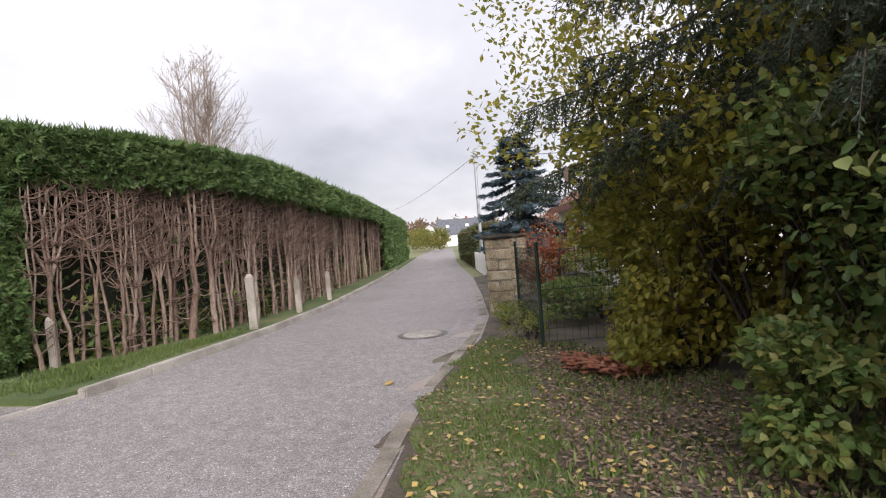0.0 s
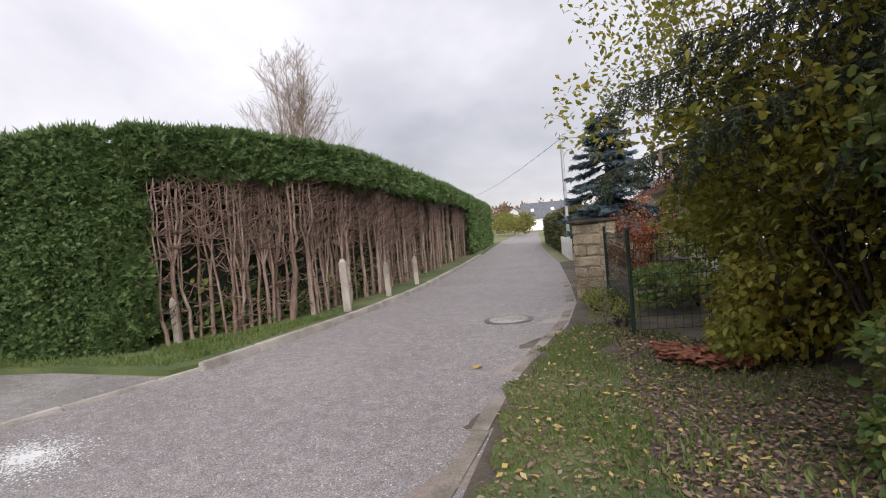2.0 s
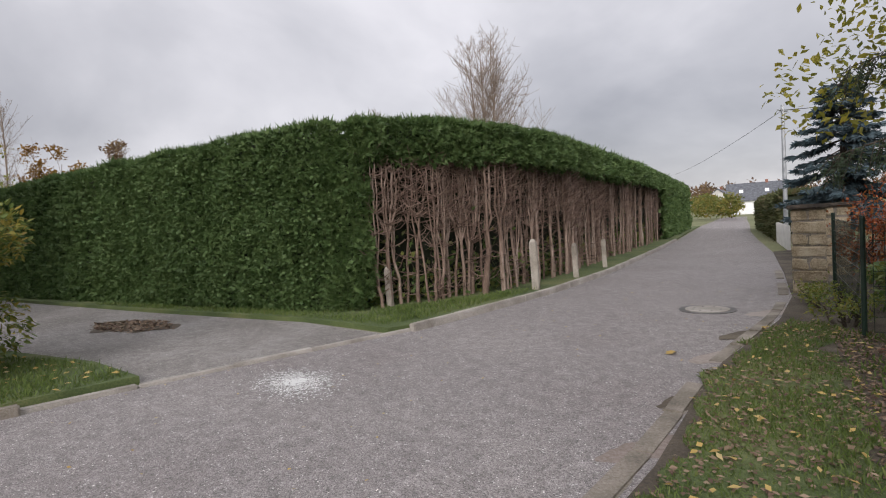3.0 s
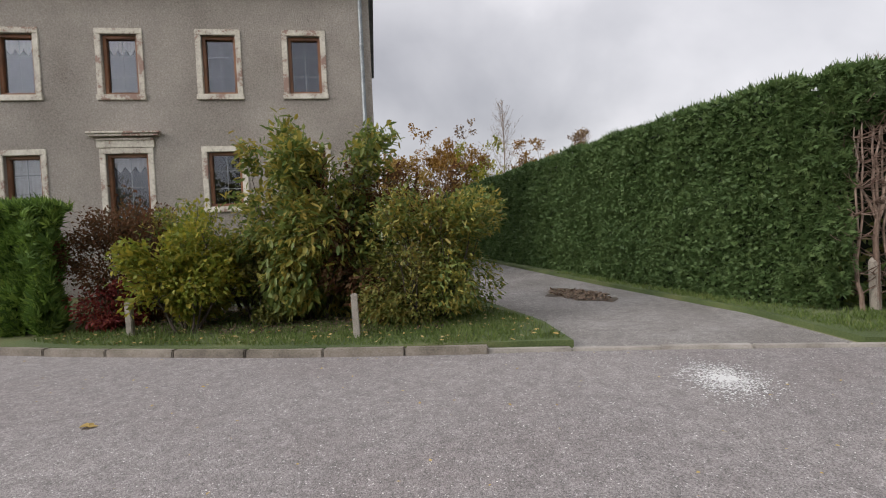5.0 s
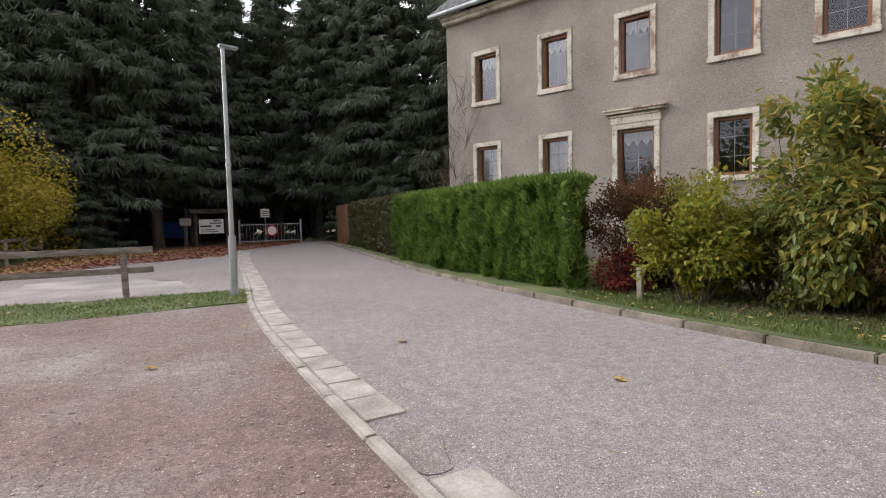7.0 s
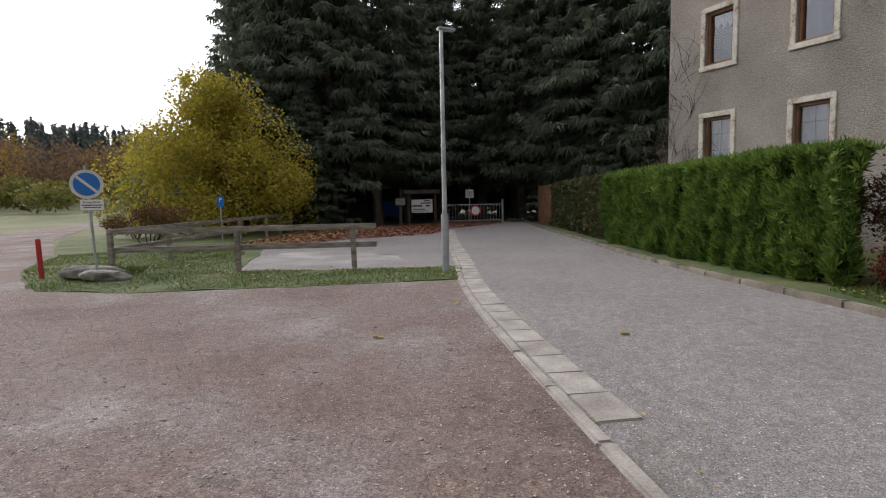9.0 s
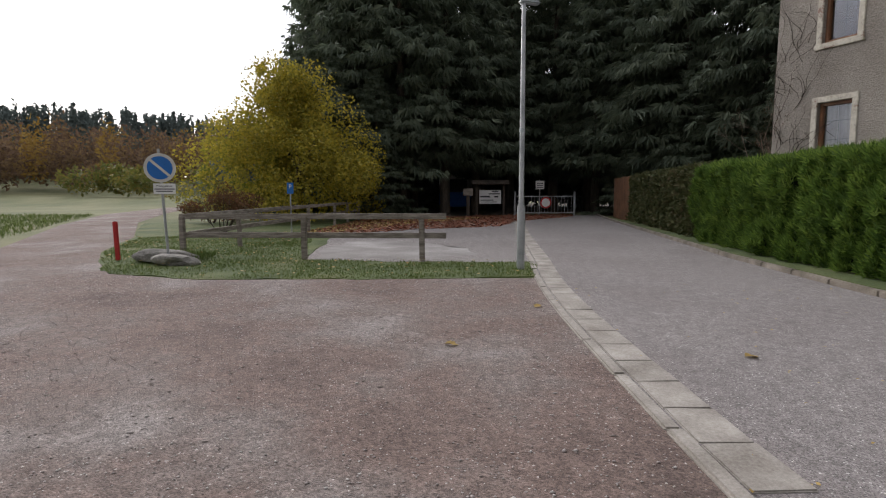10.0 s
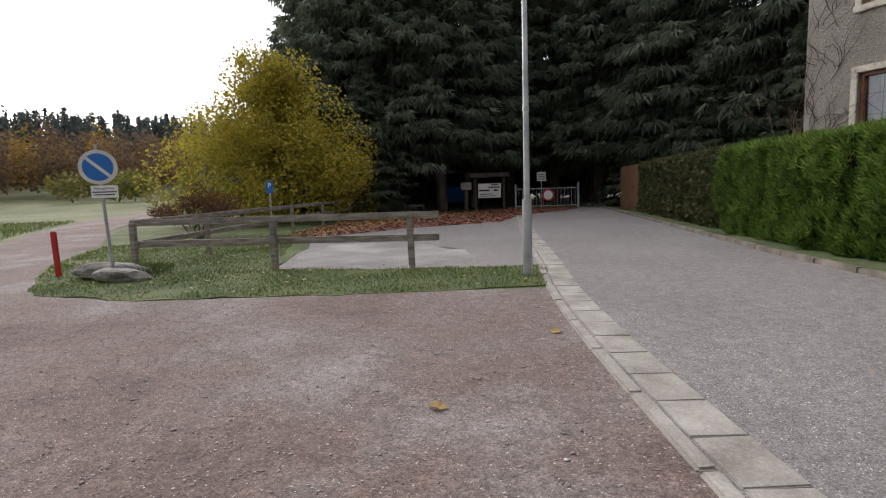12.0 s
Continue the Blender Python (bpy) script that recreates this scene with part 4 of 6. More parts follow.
for k, w in enumerate((0.36, 0.3)):
    bm = bmesh.new()
    box(bm, -w / 2, w / 2, -0.0575, -0.0555, 1.49 - 0.045 * k, 1.51 - 0.045 * k)
    part("small_print", bm, INK, plate)

rp = thing("marker_post", pose(6.93, -13.68, 0, 0, 1, 10), "red painted square marker post in the grass", "post")
bm = bmesh.new()
box(bm, -0.04, 0.04, -0.04, 0.04, 0, 0.84, 0.008)
part("shaft", bm, RED_PAINT, rp)
bm = bmesh.new()
cyl(bm, 0.016, 0.016, 0.838, 0.862, 10)
part("cap_bolt", bm, STEEL, rp)

pk = thing("parking_sign", pose(4.85, -20.5, 0, 0, 0, 192), "small blue parking sign on a thin pole", "road sign")
bm = bmesh.new()
cyl(bm, 0.025, 0.025, 0, 1.75, 10)
part("pole", bm, STEEL, pk)
bm = bmesh.new()
box(bm, -0.11, 0.11, -0.04, -0.028, 1.42, 1.8, 0.004)
pl = part("sign_plate", bm, SIGN_BLUE, pk)
text("P", 0.2, WHITE_PAINT, pl, pose(0, -0.043, 1.66, 90, 0, 0))

# rocks at the foot of the sign
for (x, y, z, sx, sy, sz, a) in ((5.75, -13.3, 0.12, 0.62, 0.32, 0.2, 10), (5.35, -12.85, 0.09, 0.5, 0.26, 0.16, -12), (6.2, -13.5, 0.06, 0.22, 0.2, 0.12, 40)):
    bm = bmesh.new()
    bmesh.ops.create_icosphere(bm, subdivisions=3, radius=1)
    for v in bm.verts:
        d = noise.noise(v.co * 1.3 + Vector((x, y, 0))) * 0.35 + noise.noise(v.co * 4) * 0.08
        v.co = v.co * (1 + d)
        v.co.z = max(min(v.co.z, 0.75), -0.6)
        v.co = Vector((v.co.x * sx, v.co.y * sy, v.co.z * sz))
    r = part("rock", bm, ROCK)
    r.matrix_world = pose(x, y, z, 4, -5, a)
    tagged(r, "flat grey boulder at the foot of the sign", "rock", "rocks by the sign")

# short stone posts on the house verge
for x, y, h in ((-6.5, -2.75, 0.68), (-6.65, -6.3, 0.62)):
    p = thing("verge_post", pose(x, y, 0.0, 1.5, -1.5, 20), "short weathered wooden post on the grass verge", "post", "verge posts")
    bm = bmesh.new()
    box(bm, -0.055, 0.055, -0.045, 0.045, 0, h, 0.012)
    part("shaft", bm, POST_STONE, p)
# concrete stakes in front of the cut hedge
for x, y, h, w in ((-7.7, 7.48, 1.06, 0.15), (-8.43, 9.62, 0.84, 0.13), (-9.35, 11.95, 0.82, 0.12), (-8.5, 4.4, 0.75, 0.12)):
    p = thing("fence_stake", pose(x, y, 0.0, rng.uniform(-1, 1), -1.5, 30), "old concrete fence stake with a pointed top", "post", "hedge stakes")
    bm = bmesh.new()
    box(bm, -w / 2, w / 2, -w / 2.4, w / 2.4, 0, h, 0.012)
    cyl(bm, w * 0.62, w * 0.3, h - 0.004, h + 0.06, 4, m=pose(0, 0, 0, 0, 0, 45))
    part("shaft", bm, POST_STONE, p)

# gate pillar of rough blocks, second pillar, wire fence
def pillar(x, y, rot, label):
    p = thing("gate_pillar", pose(x, y, 0, 0, 0, rot), label, "pillar", "gate pillars")
    w, h = 0.25, 0.205
    for r in range(7):
        if r % 2:
            cells = ((-w, w),)
        else:
            cells = ((-w, -0.01), (-0.0, w))
        for a, b in cells:
            bm = bmesh.new()
            box(bm, a + 0.006, b - 0.006, -w, w, r * h + 0.006, (r + 1) * h - 0.006, 0.02)
            bmesh.ops.subdivide_edges(bm, edges=bm.edges[:], cuts=1)
            for v in bm.verts:
                v.co += Vector(noise.noise_vector(v.co * 9 + Vector((x, 0, 0)))) * 0.014
            part("block", bm, SANDSTONE, p)
    bm = bmesh.new()
    box(bm, -w + 0.02, w - 0.02, -w + 0.02, w - 0.02, 0, 7 * h)
    part("mortar_core", bm, KERB_OLD, p)
    bm = bmesh.new()
    box(bm, -w - 0.06, w + 0.06, -w - 0.06, w + 0.06, 7 * h + 0.001, 7 * h + 0.075, 0.015)
    part("cap", bm, BARK, p, "dark weathered capping slab")
    return p


pillar(-3.47, 9.75, 20, "pillar of rough yellow sandstone blocks with a dark cap")
pillar(-4.0, 12.6, 20, "second sandstone gate pillar behind the first")


def mesh_fence(a, b, h, label, ends=2):
    a, b = Vector(a), Vector(b)
    n = (b - a).length
    f = thing("wire_fence", pose(0, 0, 0), label, "fence")
    lines = []
    k = int(n / 0.1)
    for i in range(k + 1):
        p = a.lerp(b, i / k)
        lines.append(([(p.x, p.y, 0.05), (p.x, p.y, h)], [0.003] * 2))
    for j in range(8):
        z = 0.08 + (h - 0.1) * j / 7
        lines.append(([(a.x, a.y, z), (b.x, b.y, z)], [0.004] * 2))
    tagged(raw("mesh_panel", *tubes(lines, 4), GREEN_METAL, f), kind="stuff")
    for p in (a, b)[2 - ends:]:
        bm = bmesh.new()
        cyl(bm, 0.026, 0.026, 0, h + 0.06, 14, p.x, p.y)
        cyl(bm, 0.03, 0.024, h + 0.06, h + 0.09, 14, p.x, p.y)
        part("post", bm, GREEN_METAL, f)
    return f


mesh_fence((-1.8, 6.5, 0), (-3.0, 9.4, 0), 1.26, "dark green wire mesh fence by the pillar")
mesh_fence((-1.72, 6.53, 0), (1.6, 8.2, 0), 1.26, "dark green wire mesh fence behind the shrubs", 1)

# ---- hedges ----
def facing(n, d):
    return np.tile(np.array(d, float), (n, 1))


def spray_face(line, z0, z1, density, out, lean, L, W, bulge=0.06, k=3, up=0.0, plume=0.0, deep=0.05):
    """Foliage over an upright face that follows a line; out: the side (left +1, right -1)."""
    Q, T = along(line, 0.05)
    n = int(len(Q) * 0.05 * (z1 - z0) * density)
    i = rng.integers(0, len(Q), n)
    nrm = np.stack([-T[i, 1], T[i, 0], np.zeros(n)], 1) * out
    z = rng.uniform(z0, z1, n)
    b = np.array([noise.noise(Vector((Q[a, 0] * 1.3, Q[a, 1] * 1.3, c * 1.6))) + 0.5 * noise.noise(Vector((Q[a, 0] * 4, Q[a, 1] * 4, c * 5))) for a, c in zip(i, z)])
    if plume:
        b = b + plume / bulge * np.array([noise.noise(Vector((Q[a, 0] * 5, Q[a, 1] * 5, c * 1.3 + 4))) for a, c in zip(i, z)])
    P = np.c_[Q[i] + rng.normal(size=(n, 2)) * 0.015, z] + nrm * (b * bulge + rng.uniform(-deep, 0.03, n))[:, None]
    D = nrm * 0.7 + np.array([0, 0, up]) + rng.normal(size=(n, 3)) * lean
    return sprays(P, D, L * rng.uniform(0.7, 1.3, n), W, k)


def spray_top(line, width, z, density, out, L, W, k=3, rough=0.05, round_=0.2):
    Q, T = along(line, 0.05)
    n = int(len(Q) * 0.05 * width * density)
    i = rng.integers(0, len(Q), n)
    w = rng.uniform(0, width, n)
    nrm = np.stack([-T[i, 1], T[i, 0]], 1) * out
    b = np.array([noise.noise(Vector((Q[a, 0] * 0.8, Q[a, 1] * 0.8, 3.0))) + 0.6 * noise.noise(Vector((Q[a, 0] * 4, Q[a, 1] * 4 + c, 9.0))) for a, c in zip(i, w)])
    edge = np.minimum(w, width - w)
    P = np.c_[Q[i] - nrm * w[:, None], z + b * rough - round_ * np.clip(0.25 - edge, 0, 1)]
    D = np.c_[nrm * 0.25, np.ones(n)] + rng.normal(size=(n, 3)) * 0.45
    return sprays(P, D, L * rng.uniform(0.7, 1.4, n), W, k)


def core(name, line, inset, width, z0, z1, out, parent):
    """A dark inner body: paints the hedge's inner shade and lets no light through."""
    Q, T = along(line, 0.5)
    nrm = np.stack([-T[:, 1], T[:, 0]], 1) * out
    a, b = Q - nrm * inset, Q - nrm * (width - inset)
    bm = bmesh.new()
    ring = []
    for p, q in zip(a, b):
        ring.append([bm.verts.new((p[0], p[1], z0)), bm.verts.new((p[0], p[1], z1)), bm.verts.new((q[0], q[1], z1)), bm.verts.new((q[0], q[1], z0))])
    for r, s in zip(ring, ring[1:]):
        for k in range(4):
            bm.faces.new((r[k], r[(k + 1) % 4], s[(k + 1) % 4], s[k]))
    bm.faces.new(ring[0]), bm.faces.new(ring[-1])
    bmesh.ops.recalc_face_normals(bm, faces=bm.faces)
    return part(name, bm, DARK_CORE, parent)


# tall hedge: one face along the driveway, one of cut stems along the lane
DRIVE_FACE = [(-8.55, 4.1), (-9.45, 3.0), (-12.6, 1.65), (-15.8, 0.35), (-20.0, -1.35), (-24.2, -3.0), (-33.0, -6.5)]
LANE_FACE = [(-8.44, 4.1), (-8.15, 6.3), (-8.3, 7.8), (-9.1, 9.9), (-10.2, 12.3), (-13.0, 18.7), (-16.3, 25.8), (-20.0, 33.5), (-24.0, 42.0)]
tall = thing("tall_hedge", pose(0, 0, 0), "tall clipped thuja hedge, its lane side cut back to bare stems", "hedge")
HT = 3.5
near = [p for p in DRIVE_FACE]
near[0] = (-8.85, 3.45)
fa = spray_face(near[:4], 0.08, HT - 0.08, 1500, 1, 0.6, 0.09, 0.03, 0.12, 3, -0.1, 0.07, 0.09)
fb = spray_face(near[3:], 0.08, HT - 0.08, 620, 1, 0.6, 0.12, 0.04, 0.12, 3, -0.1, 0.08, 0.1)
ft = spray_top(near, 1.0, HT, 330, 1, 0.16, 0.03, 3, rough=0.1)
raw("drive_foliage", *merge(fa, fb, ft), THUJA, tall, "dense dark green thuja sprays")
core("shade_core", near, 0.2, 1.25, 0.05, HT - 0.12, 1, tall)
lane_top = [(-8.4, 3.85)] + offset(LANE_FACE[1:], -0.28)
fa = merge(spray_face(lane_top[:5], 2.78, HT, 1000, -1, 0.55, 0.13, 0.03, 0.16, 4), spray_face(lane_top[4:], 2.78, HT, 300, -1, 0.55, 0.2, 0.06, 0.16, 3))
ft = merge(spray_top(lane_top[:5], 1.0, HT, 350, -1, 0.17, 0.03, 4, rough=0.12), spray_top(lane_top[4:], 1.0, HT, 120, -1, 0.22, 0.06, 3, rough=0.12))
corner = spray_face([(-8.42, 3.8), (-8.42, 4.1)], 0.3, HT, 1150, -1, 0.5, 0.11, 0.026, 0.1, 5)
corner2 = spray_face([(-8.42, 3.8), (-8.95, 3.4)], 0.1, HT, 1150, 1, 0.5, 0.11, 0.026, 0.1, 5)
under = spray_face(offset(LANE_FACE[:6], -0.05), 2.7, 2.95, 300, -1, 0.8, 0.16, 0.05, 0.2, up=-0.5)
raw("lane_foliage", *merge(fa, ft, corner, corner2, under), THUJA, tall, "overhanging green thuja crown")
core("lane_shade_core", lane_top, 0.2, 1.25, 2.88, HT - 0.12, -1, tall)
# dark slab added behind the cut stems, painting the shade between them
core("stem_shade_core", offset(LANE_FACE, 0.75), 0.0, 0.3, 0.05, 2.87, -1, tall)
Q, T = along(LANE_FACE, 0.05)
n = 3600
i = (rng.uniform(0, 1, n) ** 1.4 * (len(Q) - 1)).astype(int)
nrm = np.stack([-T[i, 1], T[i, 0], np.zeros(n)], 1)
P = np.c_[Q[i], np.abs(rng.normal(size=n)) * 0.55] + nrm * rng.uniform(0.15, 0.75, n)[:, None]
raw("low_greenery", *sprays(P, rng.normal(size=(n, 3)) + np.array([0, 0, 0.3]), 0.13 * rng.uniform(0.6, 1.4, n), 0.055), DEEP_GREEN, tall, "ivy and low shoots between the stems")
# far stretch of the lane side still green
fa = spray_face(offset(LANE_FACE[6:], -0.2), 0.1, 2.9, 110, -1, 0.6, 0.26, 0.11, 0.2)
raw("far_foliage", *fa, THUJA, tall)
st_rng = np.random.default_rng(11)
twigs = []
far_stems = []
s_pos, count = 0.15, 0
while s_pos < len(Q) * 0.05 - 0.2:
    i = int(s_pos / 0.05)
    t, nn = T[i], np.array([-T[i, 1], T[i, 0]])
    base = np.array([*(Q[i] + nn * st_rng.uniform(-0.05, 0.3)), 0.0])
    r0 = st_rng.uniform(0.022, 0.05) * (1.5 if st_rng.uniform() < 0.12 else 1)
    fork = st_rng.uniform(0.7, 1.7)
    lean = st_rng.normal() * 0.05
    ax = np.array([*t, 0.0])
    trunk, p = [base], base
    for k in range(5):
        p = p + np.array([0, 0, fork / 5]) + ax * (lean * fork / 5 + st_rng.normal() * 0.02) + np.array([*nn, 0]) * st_rng.normal() * 0.012
        trunk.append(p)
    lines = [(trunk, np.linspace(r0, r0 * 0.78, 6))]
    tops = st_rng.integers(2, 6)
    for j in range(tops):
        a = (j - (tops - 1) / 2) * st_rng.uniform(0.07, 0.16)
        q, line = p.copy(), [p - np.array([0, 0, 0.05])]
        top = st_rng.uniform(2.62, 2.95)
        for k in range(6):
            f = (k + 1) / 6
            q = np.array([p[0], p[1], p[2] + (top - p[2]) * f]) + ax * (a * min(1, f * 2.2) + st_rng.normal() * 0.018) + np.array([*nn, 0]) * (st_rng.normal() * 0.02 - 0.05 * f)
            line.append(q)
            for _ in range(4 if s_pos < 12 else 1):
                side = ax * st_rng.choice([-1, 1]) * st_rng.uniform(0.4, 1) + np.array([*nn, 0]) * st_rng.uniform(-1, 0.6)
                w = [q]
                for m in range(3):
                    side = side + np.array([0, 0, st_rng.uniform(0.05, 0.4)]) + st_rng.normal(size=3) * 0.15
                    w.append(w[-1] + side / np.linalg.norm(side) * st_rng.uniform(0.06, 0.16))
                twigs.append((w, np.linspace(0.009, 0.004, 4)))
        lines.append((line, np.linspace(r0 * 0.5, r0 * 0.28, 7)))
    for _ in range(8 if s_pos < 14 else 3):
        k = st_rng.integers(1, 5)
        side = ax * st_rng.choice([-1, 1]) * st_rng.uniform(0.3, 1) + np.array([*nn, 0]) * st_rng.uniform(-1.0, 0.7)
        w = [trunk[k]]
        for m in range(4):
            side = side + np.array([0, 0, st_rng.uniform(-0.05, 0.35)]) + st_rng.normal(size=3) * 0.2
            w.append(w[-1] + side / np.linalg.norm(side) * st_rng.uniform(0.05, 0.17))
        twigs.append((w, np.linspace(0.011, 0.004, 5)))
    if s_pos < 13:
        raw("stem", *tubes(lines, 7), STEM_BARK, tall, smooth=True)
    else:
        far_stems += lines
    s_pos += st_rng.uniform(0.11, 0.24) if s_pos < 16 else st_rng.uniform(0.2, 0.45)
tagged(raw("far_stem_growth", *tubes(far_stems, 5), STEM_BARK, tall), kind="stuff")
tagged(raw("twig_tangle", *tubes(twigs, 3), DEAD_TWIG, tall), kind="stuff")

# low bright hedge before the house, older hedge beyond it
LOW = [(-6.62, -7.7), (-6.72, -10.5), (-6.98, -13.5), (-7.55, -16.9)]
low = thing("garden_hedge", pose(0, 0, 0), "clipped bright green thuja hedge behind the stone kerb", "hedge")
fa = spray_face(LOW, 0.1, 2.05, 800, 1, 0.35, 0.2, 0.034, 0.2, 4, 1.0, 0.22, 0.1)
ft = merge(spray_top(LOW[:1] + [(-6.66, -9.0)], 0.55, 2.1, 700, 1, 0.15, 0.03, rough=0.07), spray_top([(-6.66, -8.7)] + LOW[1:], 1.5, 2.12, 700, 1, 0.15, 0.03, rough=0.07))
en = spray_face([(-8.1, -9.15), (-7.3, -8.35), (-6.66, -7.75)], 0.1, 2.02, 1000, 1, 0.4, 0.2, 0.034, 0.2, 4, 1.0, 0.22, 0.1)
raw("foliage", *merge(fa, en), THUJA_BRIGHT, low)
raw("top_foliage", *ft, THUJA_BRIGHT, low)
core("shade_core", [(-6.68, -9.2)] + LOW[1:], 0.22, 1.45, 0.05, 2.02, 1, low)
core("end_shade_core", [(-6.72, -8.45), (-6.74, -9.25)], 0.22, 0.6, 0.05, 2.0, 1, low)
OLD = [(-7.75, -17.2), (-8.75, -22.5), (-9.6, -26.9)]
old = thing("old_hedge", pose(0, 0, 0), "older dull green clipped hedge along the lane", "hedge")
fa = spray_face(OLD, 0.1, 2.1, 380, 1, 0.6, 0.15, 0.07, 0.14, 3, 0.2)
ft = spray_top(OLD, 1.5, 2.15, 260, 1, 0.17, 0.06, rough=0.1)
raw("foliage", *merge(fa, ft), OLD_HEDGE, old)
core("shade_core", OLD, 0.1, 1.45, 0.05, 2.05, 1, old)


# ---- bushes ----
def bush(name, x, y, rx, ry, h, n, L, W, material, label, lobes=9, seed=1, z0=0.15, droop=-0.15, stems=7, category="shrub", bark=BARK, skirt=0.25, blade=kites):
    """A shrub: stems that fan out, and leaves gathered in uneven lobes."""
    g = np.random.default_rng(seed)
    b = thing(name, pose(x, y, 0.0), label, category)
    lines, tips = [], []
    for k in range(stems):
        a = g.uniform(0, 2 * math.pi)
        d = np.array([math.cos(a) * rx / h * 0.8, math.sin(a) * ry / h * 0.8, 1.0])
        grow(np.array([math.cos(a) * 0.12, math.sin(a) * 0.12, 0.0]), d, h * g.uniform(0.6, 0.85), 0.02 + 0.012 * g.uniform(), 2, lines, tips, g, (4, 4), 0.6, 0.05, 0.5, 5)
    raw("branchwork", *tubes(lines, 4), bark, b)
    tp = np.array([t[0] for t in tips])
    C = np.c_[g.uniform(-0.75, 0.75, lobes) * rx, g.uniform(-0.75, 0.75, lobes) * ry, g.uniform(skirt, 0.82, lobes) * h]
    C[:, :2] *= np.sqrt(np.clip(1.25 - (C[:, 2:] / h - 0.4) ** 2 * 2.2, 0.12, 1))
    R_ = g.uniform(0.28, 0.5, lobes)
    i = g.integers(0, lobes, n)
    v = unit(g.normal(size=(n, 3)))
    r = g.uniform(0.35, 1.05, n) ** 0.6
    P = C[i] + v * (r * R_[i])[:, None] * np.array([rx, ry, h * 0.42])
    m = n // 3
    j = g.integers(0, len(tp), m)
    P[:m] = tp[j] + g.normal(size=(m, 3)) * 0.09
    P[:, 2] = np.clip(P[:, 2], z0 + g.uniform(0, 0.2, n), None)
    out = P - np.array([0, 0, h * 0.45])
    D = unit(out) * 0.6 + g.normal(size=(n, 3)) * 0.5 + np.array([0, 0, droop])
    N = np.tile([0, 0, 1.0], (n, 1)) + g.normal(size=(n, 3)) * 0.5
    raw("foliage", *blade(P, D, L * g.uniform(0.6, 1.3, n), W * g.uniform(0.7, 1.2, n), 0.15, N), material, b)
    return b


bush("laurel_shrub", -8.0, -3.95, 1.2, 1.2, 3.3, 12000, 0.15, 0.062, LAUREL, "large leafy laurel shrub turning green to yellow", 20, 21, droop=-0.35, skirt=0.1, blade=ovates)
bush("tall_shrub", -8.25, -2.9, 1.0, 0.95, 2.75, 6120, 0.12, 0.05, RUSSET, "tall shrub with reddish brown autumn leaves", 14, 22, skirt=0.1)
bush("privet_shrub", -8.0, -1.95, 1.1, 0.95, 2.25, 10000, 0.1, 0.04, LAUREL, "light green arching shrub at the driveway edge", 15, 23, skirt=0.08, blade=ovates)
bush("low_olive_shrub", -7.6, -2.2, 0.9, 0.8, 1.5, 4420, 0.09, 0.04, OLIVE, "low olive shrub beside the driveway", 8, 24)
bush("yellow_shrub", -6.95, -5.6, 0.7, 0.72, 1.7, 6500, 0.095, 0.055, LIME, "lime yellow shrub on the grass verge", 14, 25, z0=0.25, skirt=0.1, blade=ovates)
bush("maple_shrub", -7.75, -7.2, 0.85, 0.85, 2.45, 12000, 0.075, 0.035, RUSSET, "russet brown maple shrub before the house", 18, 26, skirt=0.05)
bush("crimson_shrub", -7.0, -6.95, 0.4, 0.45, 0.95, 2200, 0.07, 0.035, CRIMSON, "small crimson autumn shrub", 7, 27, skirt=0.1)
bush("grey_green_shrub", -8.3, -5.3, 0.9, 0.9, 1.85, 5780, 0.085, 0.035, LAUREL, "grey green shrub below the house window", 14, 28, z0=0.3, skirt=0.1)
bush("olive_shrub", -7.9, -4.9, 0.8, 0.8, 1.5, 3600, 0.09, 0.04, OLIVE, "olive shrub between the taller ones", 12, 47, skirt=0.1)
bush("light_shrub", -7.7, -6.1, 0.55, 0.6, 2.1, 4080, 0.085, 0.034, LAUREL, "slender light green shrub", 7, 29)

# thicket on the east verge
bush("hazel_shrub", -0.25, 7.3, 1.25, 1.2, 2.9, 9000, 0.085, 0.06, HAZEL, "yellow green hazel shrub behind the wire fence", 16, 31, stems=9, skirt=0.1, blade=ovates)
bush("hazel_shrub", 0.0, 5.75, 0.95, 0.8, 2.3, 7000, 0.08, 0.058, HAZEL, "yellow green hazel shoots at the edge of the verge", 14, 46, stems=9, skirt=0.08, blade=ovates)
bush("hazel_shrub", 0.7, 5.3, 1.1, 1.0, 3.2, 9000, 0.085, 0.062, HAZEL, "yellow green hazel thicket with thin stems", 16, 32, stems=9, skirt=0.1, blade=ovates)
bush("bramble_thicket", 1.25, 4.15, 0.95, 1.0, 2.5, 10500, 0.075, 0.056, DEEP_GREEN, "dark green leafy thicket at the verge", 15, 33, stems=10, skirt=0.1, blade=ovates)
bush("bramble_thicket", 1.85, 2.9, 0.85, 0.95, 2.5, 9000, 0.075, 0.056, DEEP_GREEN, "dark green leafy thicket near the walk", 14, 34, stems=9, skirt=0.1, blade=ovates)
bush("low_verge_shrub", 0.75, 3.35, 0.5, 0.6, 0.95, 3400, 0.065, 0.05, DEEP_GREEN, "low dark green leafy shoots at the verge", 8, 35, skirt=0.1, blade=ovates)
bush("dark_backing_shrub", 2.2, 6.4, 1.8, 1.8, 4.8, 8000, 0.13, 0.09, DEEP_GREEN, "dark shrub mass behind the thicket", 12, 36)
bush("dark_backing_shrub", 3.2, 4.2, 1.5, 1.7, 4.8, 8000, 0.13, 0.09, DEEP_GREEN, "dark shrub mass behind the thicket", 12, 37)
